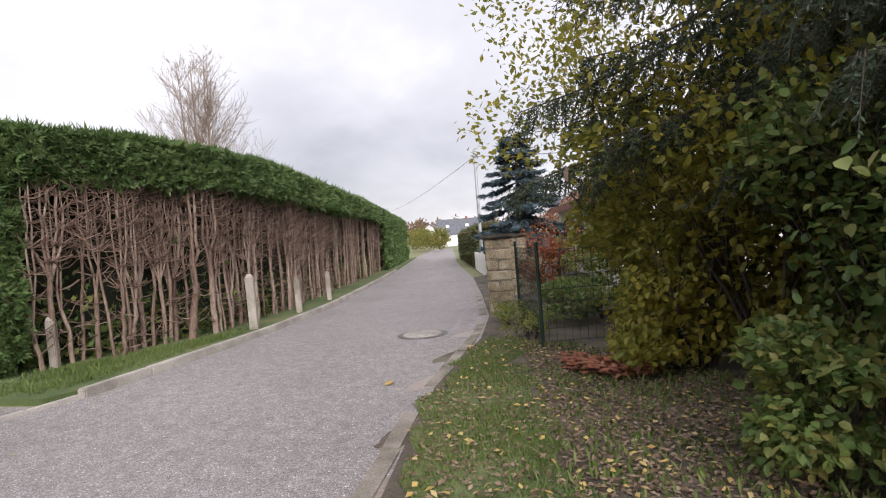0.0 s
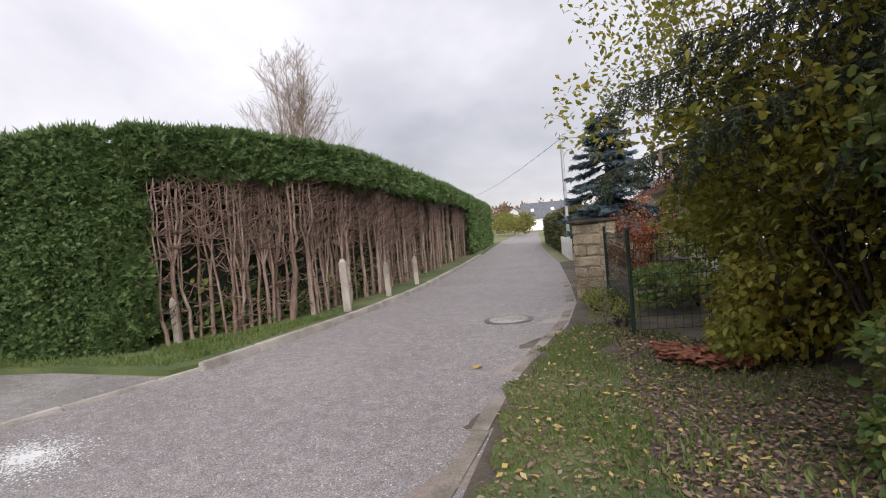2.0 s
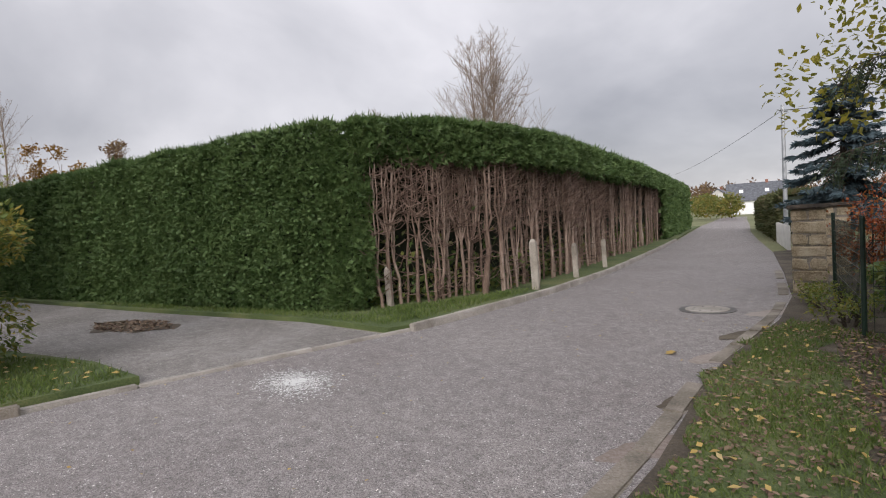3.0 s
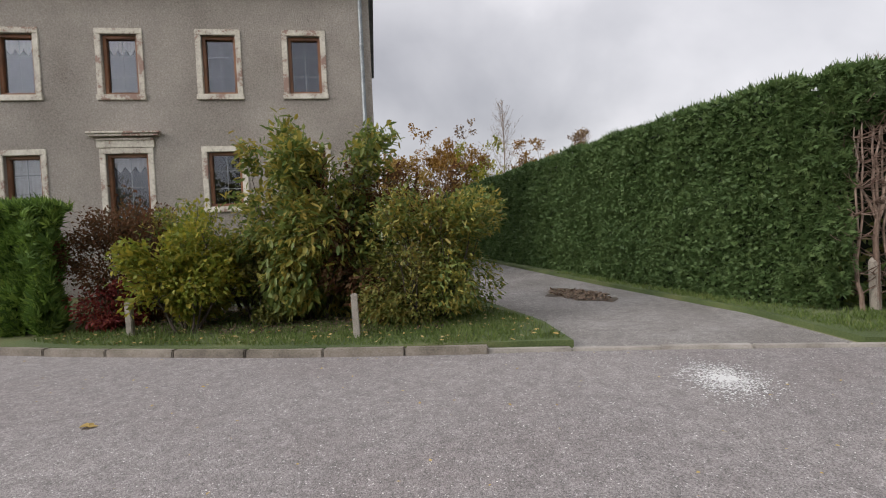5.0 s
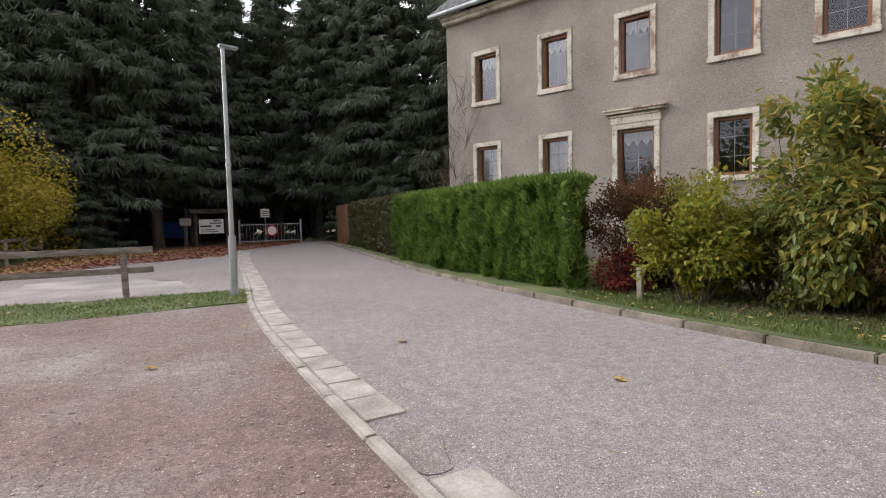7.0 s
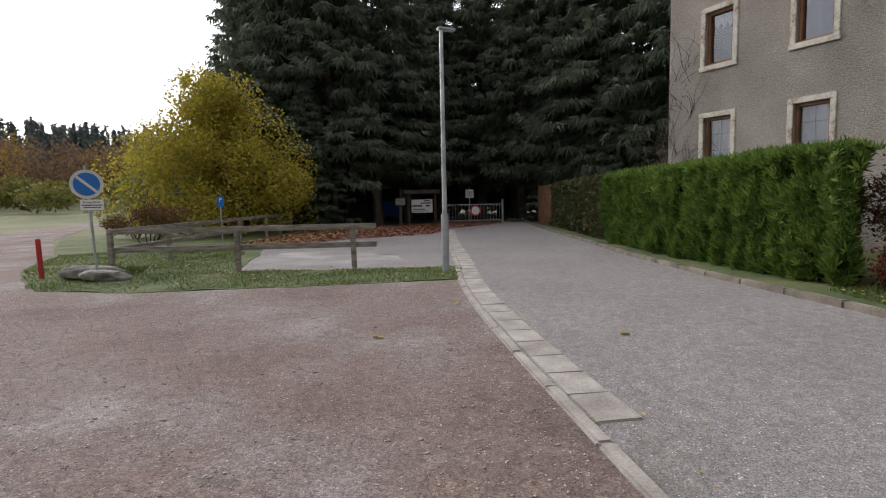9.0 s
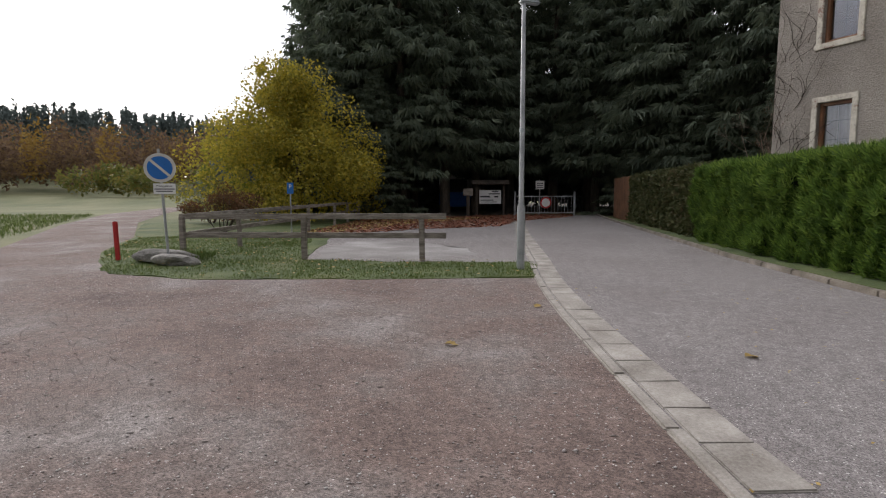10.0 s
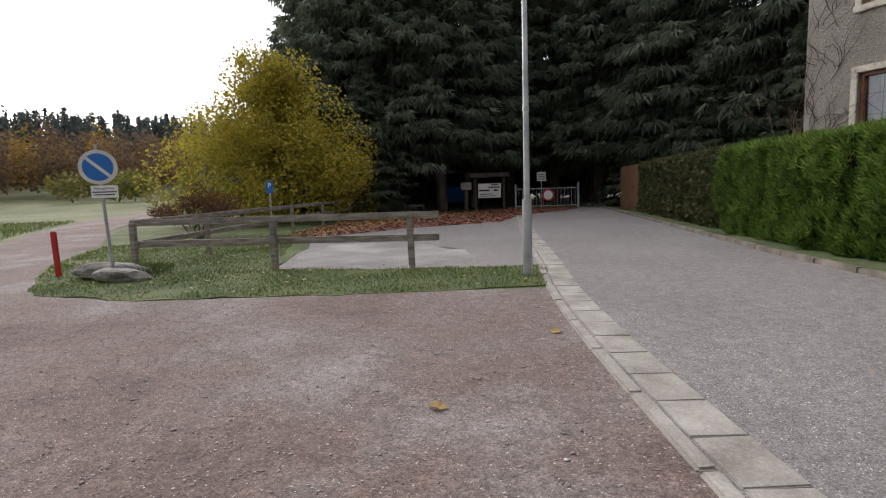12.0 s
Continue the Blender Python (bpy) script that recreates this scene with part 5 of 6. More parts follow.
bush("barberry_shrub", -2.6, 10.6, 0.75, 0.8, 1.8, 2600, 0.075, 0.04, ORANGE, "orange red barberry shrub behind the pillar", 8, 38)
bush("garden_shrub", -0.6, 10.4, 1.6, 1.4, 1.7, 4200, 0.1, 0.06, LIGHT_GREEN, "green garden shrub behind the fence", 10, 39)
bush("garden_ground_cover", -1.4, 8.9, 1.0, 1.1, 0.7, 2600, 0.1, 0.07, DEEP_GREEN, "low green garden plants behind the fence", 9, 40, skirt=0.1)
bush("verge_weeds", -2.75, 8.3, 0.3, 0.7, 0.35, 700, 0.06, 0.025, LIGHT_GREEN, "weeds at the foot of the pillar", 6, 41, skirt=0.1)
bush("verge_weeds", -2.15, 7.1, 0.35, 0.5, 0.35, 600, 0.06, 0.025, LIGHT_GREEN, "weeds by the fence post", 6, 42, skirt=0.1)
# shrubs at the far side of the pad
bush("twiggy_shrub", -10.9, -17.8, 1.2, 1.7, 4.2, 1500, 0.08, 0.02, RUSSET, "bare twiggy shrub beside the house", 8, 43, stems=16, bark=PALE_BARK)
bush("brown_shrub", 7.6, -21.5, 1.5, 1.5, 1.7, 3000, 0.12, 0.05, RUSSET, "brown autumn shrub behind the rail", 8, 44)
bush("grey_shrub", 10.5, -28.0, 1.8, 1.6, 2.2, 3000, 0.14, 0.06, OLIVE, "dull olive shrub beside the track", 8, 45)


# ---- trees ----
def spruce(name, h, r, seed, material, label, bare=1.2, dens=1.0, frond=0.42, width=0.1, hang=1.0, k_=3, fine=False):
    """A conifer: straight trunk, drooping whorls, hanging fronds along each limb."""
    g = np.random.default_rng(seed)
    t = thing(name, pose(0, 0, 0), label, "tree")
    zs_ = np.linspace(0, h, 12)
    trunk = [(np.c_[g.normal(size=12) * 0.03, g.normal(size=12) * 0.03, zs_], np.linspace(0.014 * h + 0.05, 0.015, 12))]
    P, D = [], []
    z = bare
    while z < h - 0.25:
        f = (z - bare) / (h - bare)
        reach = r * (1 - f) ** 0.8 * g.uniform(0.85, 1.1) + 0.15
        for k in range(int(6 + 2 * g.uniform())):
            a = g.uniform(0, 2 * math.pi)
            l = reach * g.uniform(0.65, 1.12)
            d = np.array([math.cos(a), math.sin(a), 0])
            z_k = z + g.normal() * (0.02 * h)
            pts = [np.array([0, 0, z_k]) + d * l * s + np.array([0, 0, l * (-0.32 * s - 0.25 * s * s + 0.3 * s ** 4) * (1.15 - 0.7 * f)]) + g.normal(size=3) * 0.02 for s in np.linspace(0, 1, 6)]
            trunk.append((pts, np.linspace(0.03 * (1 - f) + 0.008, 0.004, 6)))
            m = int((8 + 11 * l) * dens)
            s = g.uniform(0.12, 1.0, m) ** 0.75
            A = np.array(pts)
            q = np.stack([np.interp(s, np.linspace(0, 1, 6), A[:, c]) for c in range(3)], 1)
            side = np.array([-d[1], d[0], 0])
            sg_ = g.choice([-1.0, 1.0], m)[:, None]
            P.append(q + side * sg_ * g.uniform(0, 0.12, m)[:, None] * l)
            D.append(d * g.uniform(0.2, 1.0, m)[:, None] + side * sg_ * g.uniform(0.2, 1.0, m)[:, None] + np.array([0, 0, -1.0]) * hang * g.uniform(0.1, 1.0, m)[:, None])
        z += (0.3 + 0.25 * (1 - f) + 0.1 * g.uniform()) * min(1.0, 0.25 + h / 27)
    P, D = np.concatenate(P), np.concatenate(D)
    raw("trunk", *merge(tubes(trunk[:1], 8), tubes(trunk[1:], 4) if fine else tubes([(p[::2] + p[-1:], r[::2].tolist() + [0.004]) for p, r in trunk[1:]], 3)), BARK, t)
    raw("crown", *sprays(P, D, frond * g.uniform(0.6, 1.25, len(P)), width, k_, 0.5), material, t)
    return t


sp = [spruce("spruce", 20, 4.6, 51, SPRUCE, "tall dark green spruce with drooping limbs", 4.4, 1.05, 0.72, 0.1, 2.6), spruce("spruce", 18, 4.3, 52, SPRUCE, "tall dark green spruce with drooping limbs", 4.8, 1.05, 0.72, 0.1, 2.6), spruce("spruce", 22, 4.9, 53, SPRUCE, "tall dark green spruce with drooping limbs", 4.6, 1.05, 0.72, 0.1, 2.6)]
spots_ = [(6.6, -39.5), (4.6, -36.6), (1.6, -35.6), (-1.2, -36.6), (-3.4, -39.0), (-13.6, -37.0), (-15.0, -32.6), (-17.5, -28.0), (-20.0, -33.0), (-12.6, -43.0), (-4.6, -45.0), (6.0, -45.0), (1.0, -43.0), (-9.0, -52.0), (-17.5, -40.0), (-22.5, -26.0), (-25.0, -32.0), (8.0, -45.8), (-2.0, -50.0), (-13.0, -49.0), (-6.5, -49.0), (-10.5, -46.0), (3.5, -48.5), (-16.5, -46.0), (-19.0, -22.5), (-26.0, -22.0), (-8.0, -58.0), (-5.0, -62.0), (-11.0, -64.0), (-9.6, -42.0), (-6.4, -42.4), (1.6, -42.8), (2.9, -40.4), (-14.6, -34.6), (-11.8, -38.8), (5.4, -41.0), (-20.5, -28.0)]
for i, (x, y) in enumerate(spots_):
    m = pose(x, y, 0, 0, 0, i * 67)
    if i < 3:
        sp[i].matrix_world = m
        tagged(sp[i], group="spruces by the lane")
    else:
        c_ = copy_thing(sp[i % 3], m)
        c_.scale = (1.12, 1.12, 0.9 + 0.02 * (i % 9))
for x, y, s in ((5.6, -34.6, 0.55), (3.0, -33.9, 0.5), (8.2, -35.6, 0.55), (-14.2, -30.2, 0.5), (-12.9, -34.2, 0.5), (-16.3, -25.6, 0.5)):
    c_ = copy_thing(sp[0], pose(x, y, -1.6, 0, 0, x * 40))
    c_.scale = (s * 1.25, s * 1.25, s)
    tagged(c_, "younger dark spruce with limbs down to the ground")
bs = spruce("blue_spruce", 4.9, 1.75, 54, SPRUCE_BLUE, "blue grey young spruce behind the gate pillar", 1.45, 5.0, 0.22, 0.045, 0.5)
bs.matrix_world = pose(-5.0, 16.4, 0)


def twig_spruce(name, h, r, bare, seed, label, limbs, per):
    """A near conifer: limbs hung with drooping twigs, each twig a brush of single needles, and a few cones."""
    g = np.random.default_rng(seed)
    t = thing(name, pose(0, 0, 0), label, "tree")
    raw("trunk", *tubes([(np.c_[g.normal(size=12) * 0.02, g.normal(size=12) * 0.02, np.linspace(0, h, 12)], np.linspace(0.17, 0.02, 12))], 9), BARK, t)
    wood_, tp, td, tl = [], [], [], []
    for k in range(limbs):
        f = ((k + g.uniform()) / limbs) ** 1.7
        z = bare + (h - bare - 0.3) * f
        l = r * (1 - f) ** 0.7 * g.uniform(0.7, 1.1) + 0.2
        a = k * 2.4 + g.normal() * 0.25
        d, side = np.array([math.cos(a), math.sin(a), 0]), np.array([-math.sin(a), math.cos(a), 0])
        line_ = np.array([[0, 0, z] + d * l * q + [0, 0, l * (0.05 * q - 0.5 * q * q + 0.22 * q ** 4)] + g.normal(size=3) * 0.02 for q in np.linspace(0, 1, 8)])
        wood_.append((line_, np.linspace(0.03 * (1 - f) + 0.008, 0.004, 8)))
        m = int(per * l * (1.0 if z < 5.2 else 0.35))
        q = g.uniform(0.15, 1.0, m)
        base = np.stack([np.interp(q, np.linspace(0, 1, 8), line_[:, c]) for c in range(3)], 1)
        sg = g.choice([-1.0, 1.0], m)[:, None]
        tp.append(base + side * sg * g.uniform(0, 0.22, m)[:, None] * l * (1.1 - q)[:, None])
        td.append(d * g.uniform(0.0, 0.6, m)[:, None] + side * sg * g.uniform(0.0, 0.7, m)[:, None] + np.array([0, 0, -1.0]) * g.uniform(0.35, 1.3, m)[:, None])
        tl.append(g.uniform(0.16, 0.42, m))
    tagged(raw("limb_growth", *tubes(wood_, 5), BARK, t), kind="stuff")
    tp, td, tl = np.concatenate(tp), unit(np.concatenate(td)), np.concatenate(tl)
    n, k = len(tp), 30
    tagged(raw("twig_growth", *tubes([([p, p + d * l * 0.5, p + d * l + np.array([0, 0, -0.02])], [0.004, 0.003, 0.002]) for p, d, l in zip(tp, td, tl)], 3), BARK, t), kind="stuff")
    f = np.tile(np.linspace(0.04, 1.0, k), (n, 1))
    P = (tp[:, None] + td[:, None] * (tl[:, None] * f)[..., None]).reshape(-1, 3)
    D = np.repeat(td, k, 0) * 0.75 + unit(g.normal(size=(n * k, 3)))
    raw("needle_cover", *kites(P, D, 0.05 * g.uniform(0.7, 1.2, n * k), 0.012, 0.05), SPRUCE_VERGE, t)
    for c in range(5):
        b = tp[np.argsort(tp[:, 2])[60 + 37 * c]]
        raw("cone", *tubes([([b, b + (0, 0, -0.03), b + (0, 0, -0.08), b + (0, 0, -0.12), b + (0, 0, -0.145)], [0.006, 0.017, 0.019, 0.014, 0.004])], 9), STEM_BARK, t, "brown hanging spruce cone")
    return t


ov = twig_spruce("verge_spruce", 9.0, 3.3, 2.7, 55, "dark spruce whose limbs hang over the verge", 120, 46)
ov.matrix_world = pose(2.0, 5.2, 0)
c_ = copy_thing(ov, pose(3.5, 3.5, 0, 0, 0, 140))
c_.scale = (0.95, 0.95, 0.92)


def broadleaf(name, x, y, h, crown, seed, material, label, n, L, W, trunk_h=0.3, r=0.16, bark=BARK, lobes=22, flat=1.0, kids=(5, 5, 5), up=0.06, spread=0.75, cone=0.0):
    g = np.random.default_rng(seed)
    t = thing(name, pose(x, y, 0), label, "tree")
    lines, tips = [], []
    grow(np.zeros(3), np.array([0.02, 0.0, 1.0]), h * 0.92, r, 3, lines, tips, g, kids, spread, up, 0.52, 7)
    raw("trunk", *tubes(lines, 3), bark, t)
    if not n:
        return t
    C = np.c_[g.uniform(-0.8, 0.8, lobes) * crown, g.uniform(-0.8, 0.8, lobes) * crown, g.uniform(trunk_h, 0.88, lobes) * h]
    C[:, :2] *= np.sqrt(np.clip(1.15 - ((C[:, 2:] / h - 0.45) / 0.55) ** 2, 0.05, 1))
    if cone:
        C[:, :2] *= np.clip(1.0 - cone * np.clip(C[:, 2:] / h - 0.3, 0, 1), 0.1, 1)
    R_ = g.uniform(0.2, 0.36, lobes) * crown
    if cone:
        C[0], C[1], C[2] = (0, 0, 0.88 * h), (0.25, 0.1, 0.76 * h), (-0.3, 0, 0.7 * h)
        R_[0] *= 0.75
    i = g.integers(0, lobes, n)
    P = C[i] + unit(g.normal(size=(n, 3))) * (g.uniform(0.3, 1.05, n) ** 0.6 * R_[i])[:, None] * np.array([1, 1, flat])
    m = n // 4
    tp = np.array([q[0] for q in tips])
    if cone:
        tp = tp[np.hypot(tp[:, 0], tp[:, 1]) < crown * np.clip(1 - cone * np.clip(tp[:, 2] / h - 0.3, 0, 1), 0.1, 1)]
    P[:m] = tp[g.integers(0, len(tp), m)] + g.normal(size=(m, 3)) * 0.15
    P[:, 2] = np.maximum(P[:, 2], 0.3)
    D = unit(P - np.array([0, 0, h * 0.4])) * 0.5 + g.normal(size=(n, 3)) * 0.6 + np.array([0, 0, -0.2])
    raw("crown", *kites(P, D, L * g.uniform(0.6, 1.3, n), W, 0.15, np.tile([0, 0, 1.0], (n, 1)) + g.normal(size=(n, 3)) * 0.6), material, t)
    return t


broadleaf("maple_tree", 6.9, -29.5, 7.7, 4.9, 61, YELLOW, "rounded maple tree in golden yellow autumn leaf", 42000, 0.16, 0.12, 0.1, 0.2, lobes=52, cone=0.85)
broadleaf("lime_tree", 9.6, -31.5, 4.6, 2.3, 62, LIME, "paler yellow tree behind the golden maple", 7000, 0.2, 0.14, 0.15, 0.15)
broadleaf("verge_tree", -0.4, 6.1, 5.4, 2.05, 63, HAZEL, "small tree with thinning yellow green leaves", 7500, 0.078, 0.046, 0.42, 0.07, lobes=24)
# bare trees behind the hedges
for x, y, h, sd, lb in ((-28.2, 24.3, 15.0, 71, "tall bare tree behind the hedge"), (-40, 22, 12, 72, "bare tree far behind the hedge"), (-36, 26, 11.5, 73, "bare tree far behind the hedge"), (-61, -4.2, 16.0, 74, "slender bare birch in the distance"), (-62, 4.5, 13.0, 75, "bare tree in the distance")):
    t = thing("bare_tree", pose(x, y, 0), lb, "tree", "bare trees")
    g = np.random.default_rng(sd)
    lines = []
    leaders = 4 if sd == 71 else 1
    for k in range(leaders):
        a = k * 1.7
        pts = [np.array([0.2 * math.cos(a), 0.2 * math.sin(a), 0.0])]
        hh = h * g.uniform(0.85, 1.0)
        for q in range(9):
            pts.append(pts[-1] + np.array([math.cos(a) * 0.09 * (leaders > 1) + g.normal() * 0.06, math.sin(a) * 0.09 * (leaders > 1) + g.normal() * 0.06, hh / 9]))
        lines.append((pts, np.linspace(0.15, 0.012, 10)))
        P9 = np.array(pts)
        for q in range(75):
            f = g.uniform(0.22, 0.98)
            p = np.array([np.interp(f, np.linspace(0, 1, 10), P9[:, m]) for m in range(3)])
            az = g.uniform(0, 2 * math.pi)
            l = (1.05 - f) ** 0.7 * h * (0.42 if leaders > 1 else 0.34) * g.uniform(0.6, 1.1)
            d = np.array([math.cos(az) * 0.75, math.sin(az) * 0.75, 0.75])
            br = [p]
            for m in range(4):
                d = d + np.array([0, 0, 0.08]) + g.normal(size=3) * 0.08
                br.append(br[-1] + d / np.linalg.norm(d) * l / 4)
            lines.append((br, np.linspace(0.03 * (1.1 - f) + 0.01, 0.009, 5)))
            for m in range(9):
                s = br[g.integers(1, 5)]
                e_ = d / np.linalg.norm(d) * 0.6 + g.normal(size=3) * 0.5 + np.array([0, 0, 0.25])
                e_ *= 0.3 * l * g.uniform(0.5, 1.2) / np.linalg.norm(e_)
                lines.append(([s, s + e_ * 0.5 + g.normal(size=3) * 0.03, s + e_ + np.array([0, 0, 0.06])], [0.01, 0.009, 0.007]))
    raw("trunk", *tubes([q for q in lines if len(q[0]) == 10], 5), PALE_BARK, t)
    raw("branchwork", *tubes([q for q in lines if len(q[0]) < 10], 3), PALE_BARK, t)
for k, (x, y, h, m_) in enumerate(((-58.3, -17.5, 11.5, OCHRE), (-59, -12.5, 11.0, OCHRE), (-62, -8.6, 11.5, OCHRE), (-58, -6, 9.5, LIME), (-56, -14.5, 10.0, FOREST_GOLD), (-60, -10.5, 10.5, FOREST_GOLD), (-63, -2.0, 10.0, OCHRE), (-66, 0.0, 11, OCHRE), (-57, -21, 12, FOREST_BROWN), (-70, -12, 12.5, FOREST_BROWN), (-64, 3.0, 10.5, FOREST_BROWN))):
    broadleaf("autumn_tree", x, y, h, 2.9, 80 + k, m_, "distant tree in thinning ochre autumn leaf", 2600, 0.34, 0.2, 0.2, 0.14, PALE_BARK, 16)

# ---- far woods, houses ----
def crowns(pos, height, radius, n, L, g, cone=False):
    P = []
    for (x, y, z), h, r in zip(pos, height, radius):
        v = unit(g.normal(size=(n, 3)))
        if cone:
            f = g.uniform(0, 1, n)
            a = g.uniform(0, 2 * math.pi, n)
            rr = r * (1 - f) * g.uniform(0.5, 1.0, n)
            P.append(np.c_[x + rr * np.cos(a), y + rr * np.sin(a), z + 1.0 + f * (h - 1.0)])
        else:
            P.append(np.array([x, y, z + h * 0.56]) + v * g.uniform(0.5, 1.0, n)[:, None] * np.array([r, r, h * 0.46]))
    P = np.concatenate(P)
    D = g.normal(size=P.shape) * 0.6 + np.array([0, 0, -0.9 if cone else 0.1])
    return kites(P, D, L * g.uniform(0.6, 1.4, len(P)), L * 0.55, 0.15)


fg = np.random.default_rng(90)


def wood(name, n, r0, r1, a0, a1, h0, h1, rad, material, label, per, L, cone=False):
    """A far wood: trees between two distances and two bearings (degrees, clockwise from north)."""
    r, a = fg.uniform(r0, r1, n), np.radians(fg.uniform(a0, a1, n))
    x, y = r * np.sin(a), r * np.cos(a)
    z = ground_height(x, y)
    V, F = crowns(np.c_[x, y, z], fg.uniform(h0, h1, n), fg.uniform(0.7, 1.2, n) * rad, per, L, fg, cone)
    tagged(raw(name, V, F, material), label, "woodland", kind="stuff")


wood("far_brown_wood", 300, 105, 150, 115, 178, 7, 13, 2.8, FOREST_BROWN, "distant leafless brown autumn wood on the hill", 200, 0.75)
wood("far_golden_wood", 70, 104, 150, 115, 178, 8, 13, 2.4, FOREST_GOLD, "distant golden larches among the brown wood", 180, 0.75)
wood("far_conifers", 700, 156, 190, 112, 180, 14.5, 18.5, 3.2, FOREST_HAZED, "dark conifer wood along the hill crest", 210, 0.95, True)
wood("meadow_bushes", 6, 80, 92, 148, 160, 3.5, 5.0, 3.0, OLIVE, "olive bushes at the foot of the wooded hill", 500, 0.6)
wood("spruce_undergrowth", 120, 46, 62, 160, 222, 3, 5.5, 2.8, FOREST_HAZED, "dark undergrowth behind the spruces", 220, 0.95)
wood("north_wood", 170, 230, 330, -60, 15, 8, 13, 5.0, FOREST_BROWN, "distant wooded rise beyond the village", 90, 2.0)
wood("east_wood", 130, 45, 75, 10, 105, 8, 13, 4.0, OLIVE, "trees closing the gardens to the east", 160, 0.9)
wood("village_trees", 12, 75, 110, -29, -25.4, 3, 5.0, 1.8, OLIVE, "garden trees beside the far houses", 300, 0.45)


def gable_house(x, y, rot, w, d, h, ridge, roof_mat, wall_mat, label):
    hs = thing("village_house", pose(x, y, 0, 0, 0, rot), label, "house", "village houses")
    bm = bmesh.new()
    box(bm, -w / 2, w / 2, -d / 2, d / 2, 0, h)
    part("wall", bm, wall_mat, hs)
    bm = bmesh.new()
    for s in (-1, 1):
        q = [Vector((-w / 2 - 0.3, s * (d / 2 + 0.4), h - 0.3)), Vector((w / 2 + 0.3, s * (d / 2 + 0.4), h - 0.3)), Vector((w / 2 + 0.3, 0, ridge)), Vector((-w / 2 - 0.3, 0, ridge))]
        a = [bm.verts.new(v + Vector((0, 0, 0.25))) for v in q]
        b = [bm.verts.new(v) for v in q]
        bm.faces.new(a), bm.faces.new(b)
        for k in range(4):
            bm.faces.new((a[k], a[(k + 1) % 4], b[(k + 1) % 4], b[k]))
    bmesh.ops.recalc_face_normals(bm, faces=bm.faces)
    rf = part("roof", bm, roof_mat, hs)
    for x0 in (-w / 2, w / 2 - 0.2):
        bm = bmesh.new()
        tri = [(x0, -d / 2, h), (x0, d / 2, h), (x0, 0, ridge - 0.05)]
        a = [bm.verts.new(v) for v in tri]
        b = [bm.verts.new((v[0] + 0.2, v[1], v[2])) for v in tri]
        bm.faces.new(a), bm.faces.new(b)
        for k in range(3):
            bm.faces.new((a[k], a[(k + 1) % 3], b[(k + 1) % 3], b[k]))
        bmesh.ops.recalc_face_normals(bm, faces=bm.faces)
        part("gable", bm, wall_mat, hs)
    sl = math.atan2(ridge - h + 0.3, d / 2 + 0.4)
    for k in (-0.25, 0.2):
        bm = bmesh.new()
        box(bm, -0.45, 0.45, -0.6, 0.6, 0.0, 0.12, 0.02, pose(k * w, -d / 4, (h + ridge) / 2 + 0.12, math.degrees(sl), 0, 0))
        part("skylight", bm, WHITE_PAINT, rf)
    # solid dark boxes: the unlit rooms are painted into the windows
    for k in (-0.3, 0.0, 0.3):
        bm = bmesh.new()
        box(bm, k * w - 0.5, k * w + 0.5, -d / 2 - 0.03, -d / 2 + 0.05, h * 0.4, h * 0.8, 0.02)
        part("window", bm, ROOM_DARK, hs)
    bm = bmesh.new()
    box(bm, w * 0.18, w * 0.18 + 0.6, -0.3, 0.3, ridge - 0.6, ridge + 0.8, 0.02)
    part("chimney", bm, RED_TILE, rf)
    return hs


gable_house(-60.5, 138, 25, 12, 9, 3.4, 7.4, SLATE, WHITE_PAINT, "white village house with a dark grey gable roof")
gable_house(-75, 150, 110, 11, 9, 3.4, 7.0, SLATE, SIGN_GREY, "pale village house with a grey roof")
gable_house(-0.2, 19.5, -68, 9, 7, 2.5, 4.6, RED_TILE, SIGN_GREY, "garden house with a brown red tiled roof")
# pole and white fence along the lane
up_ = thing("utility_pole", pose(-8.75, 22.4, 0), "grey utility pole beside the lane", "pole")
bm = bmesh.new()
cyl(bm, 0.085, 0.06, 0, 5.4, 12)
part("shaft", bm, STEEL, up_)
bm = bmesh.new()
box(bm, -0.04, 0.04, -0.4, 0.4, 5.15, 5.22, 0.01)
part("cross_arm", bm, STEEL, up_)
cable = tubes([([(-8.75 - 40 * f, 22.4 + 55 * f, 5.2 + 2 * f - 3 * f * (1 - f)) for f in np.linspace(0, 1, 14)], [0.012] * 14), ([(-8.75 + 14 * f, 22.4 - 5 * f, 5.2 - 1.2 * f - 1.2 * f * (1 - f)) for f in np.linspace(0, 1, 10)], [0.012] * 10)], 4)
raw("cable", *cable, INK, up_)
bpy.data.objects["cable"].matrix_parent_inverse = up_.matrix_world.inverted()
pf = thing("picket_fence", pose(0, 0, 0), "low white picket fence along the lane", "fence")
for k in range(26):
    p = Vector((-7.2, 18.6, 0)).lerp(Vector((-9.3, 23.0, 0)), k / 25)
    bm = bmesh.new()
    box(bm, p.x - 0.05, p.x + 0.05, p.y - 0.015, p.y + 0.015, 0.05, 0.85, 0.005)
    part("picket", bm, SIGN_GREY, pf)
for z in (0.25, 0.65):
    bm = bmesh.new()
    bar(bm, (-7.16, 18.63, z), (-9.26, 23.03, z), 0.03, 0.06)
    part("rail", bm, SIGN_GREY, pf)
EAST_H = [(-9.2, 23.2), (-12.0, 28.8), (-17.0, 39.0)]
eh = thing("lane_hedge", pose(0, 0, 0), "dark clipped hedge beside the far lane", "hedge")
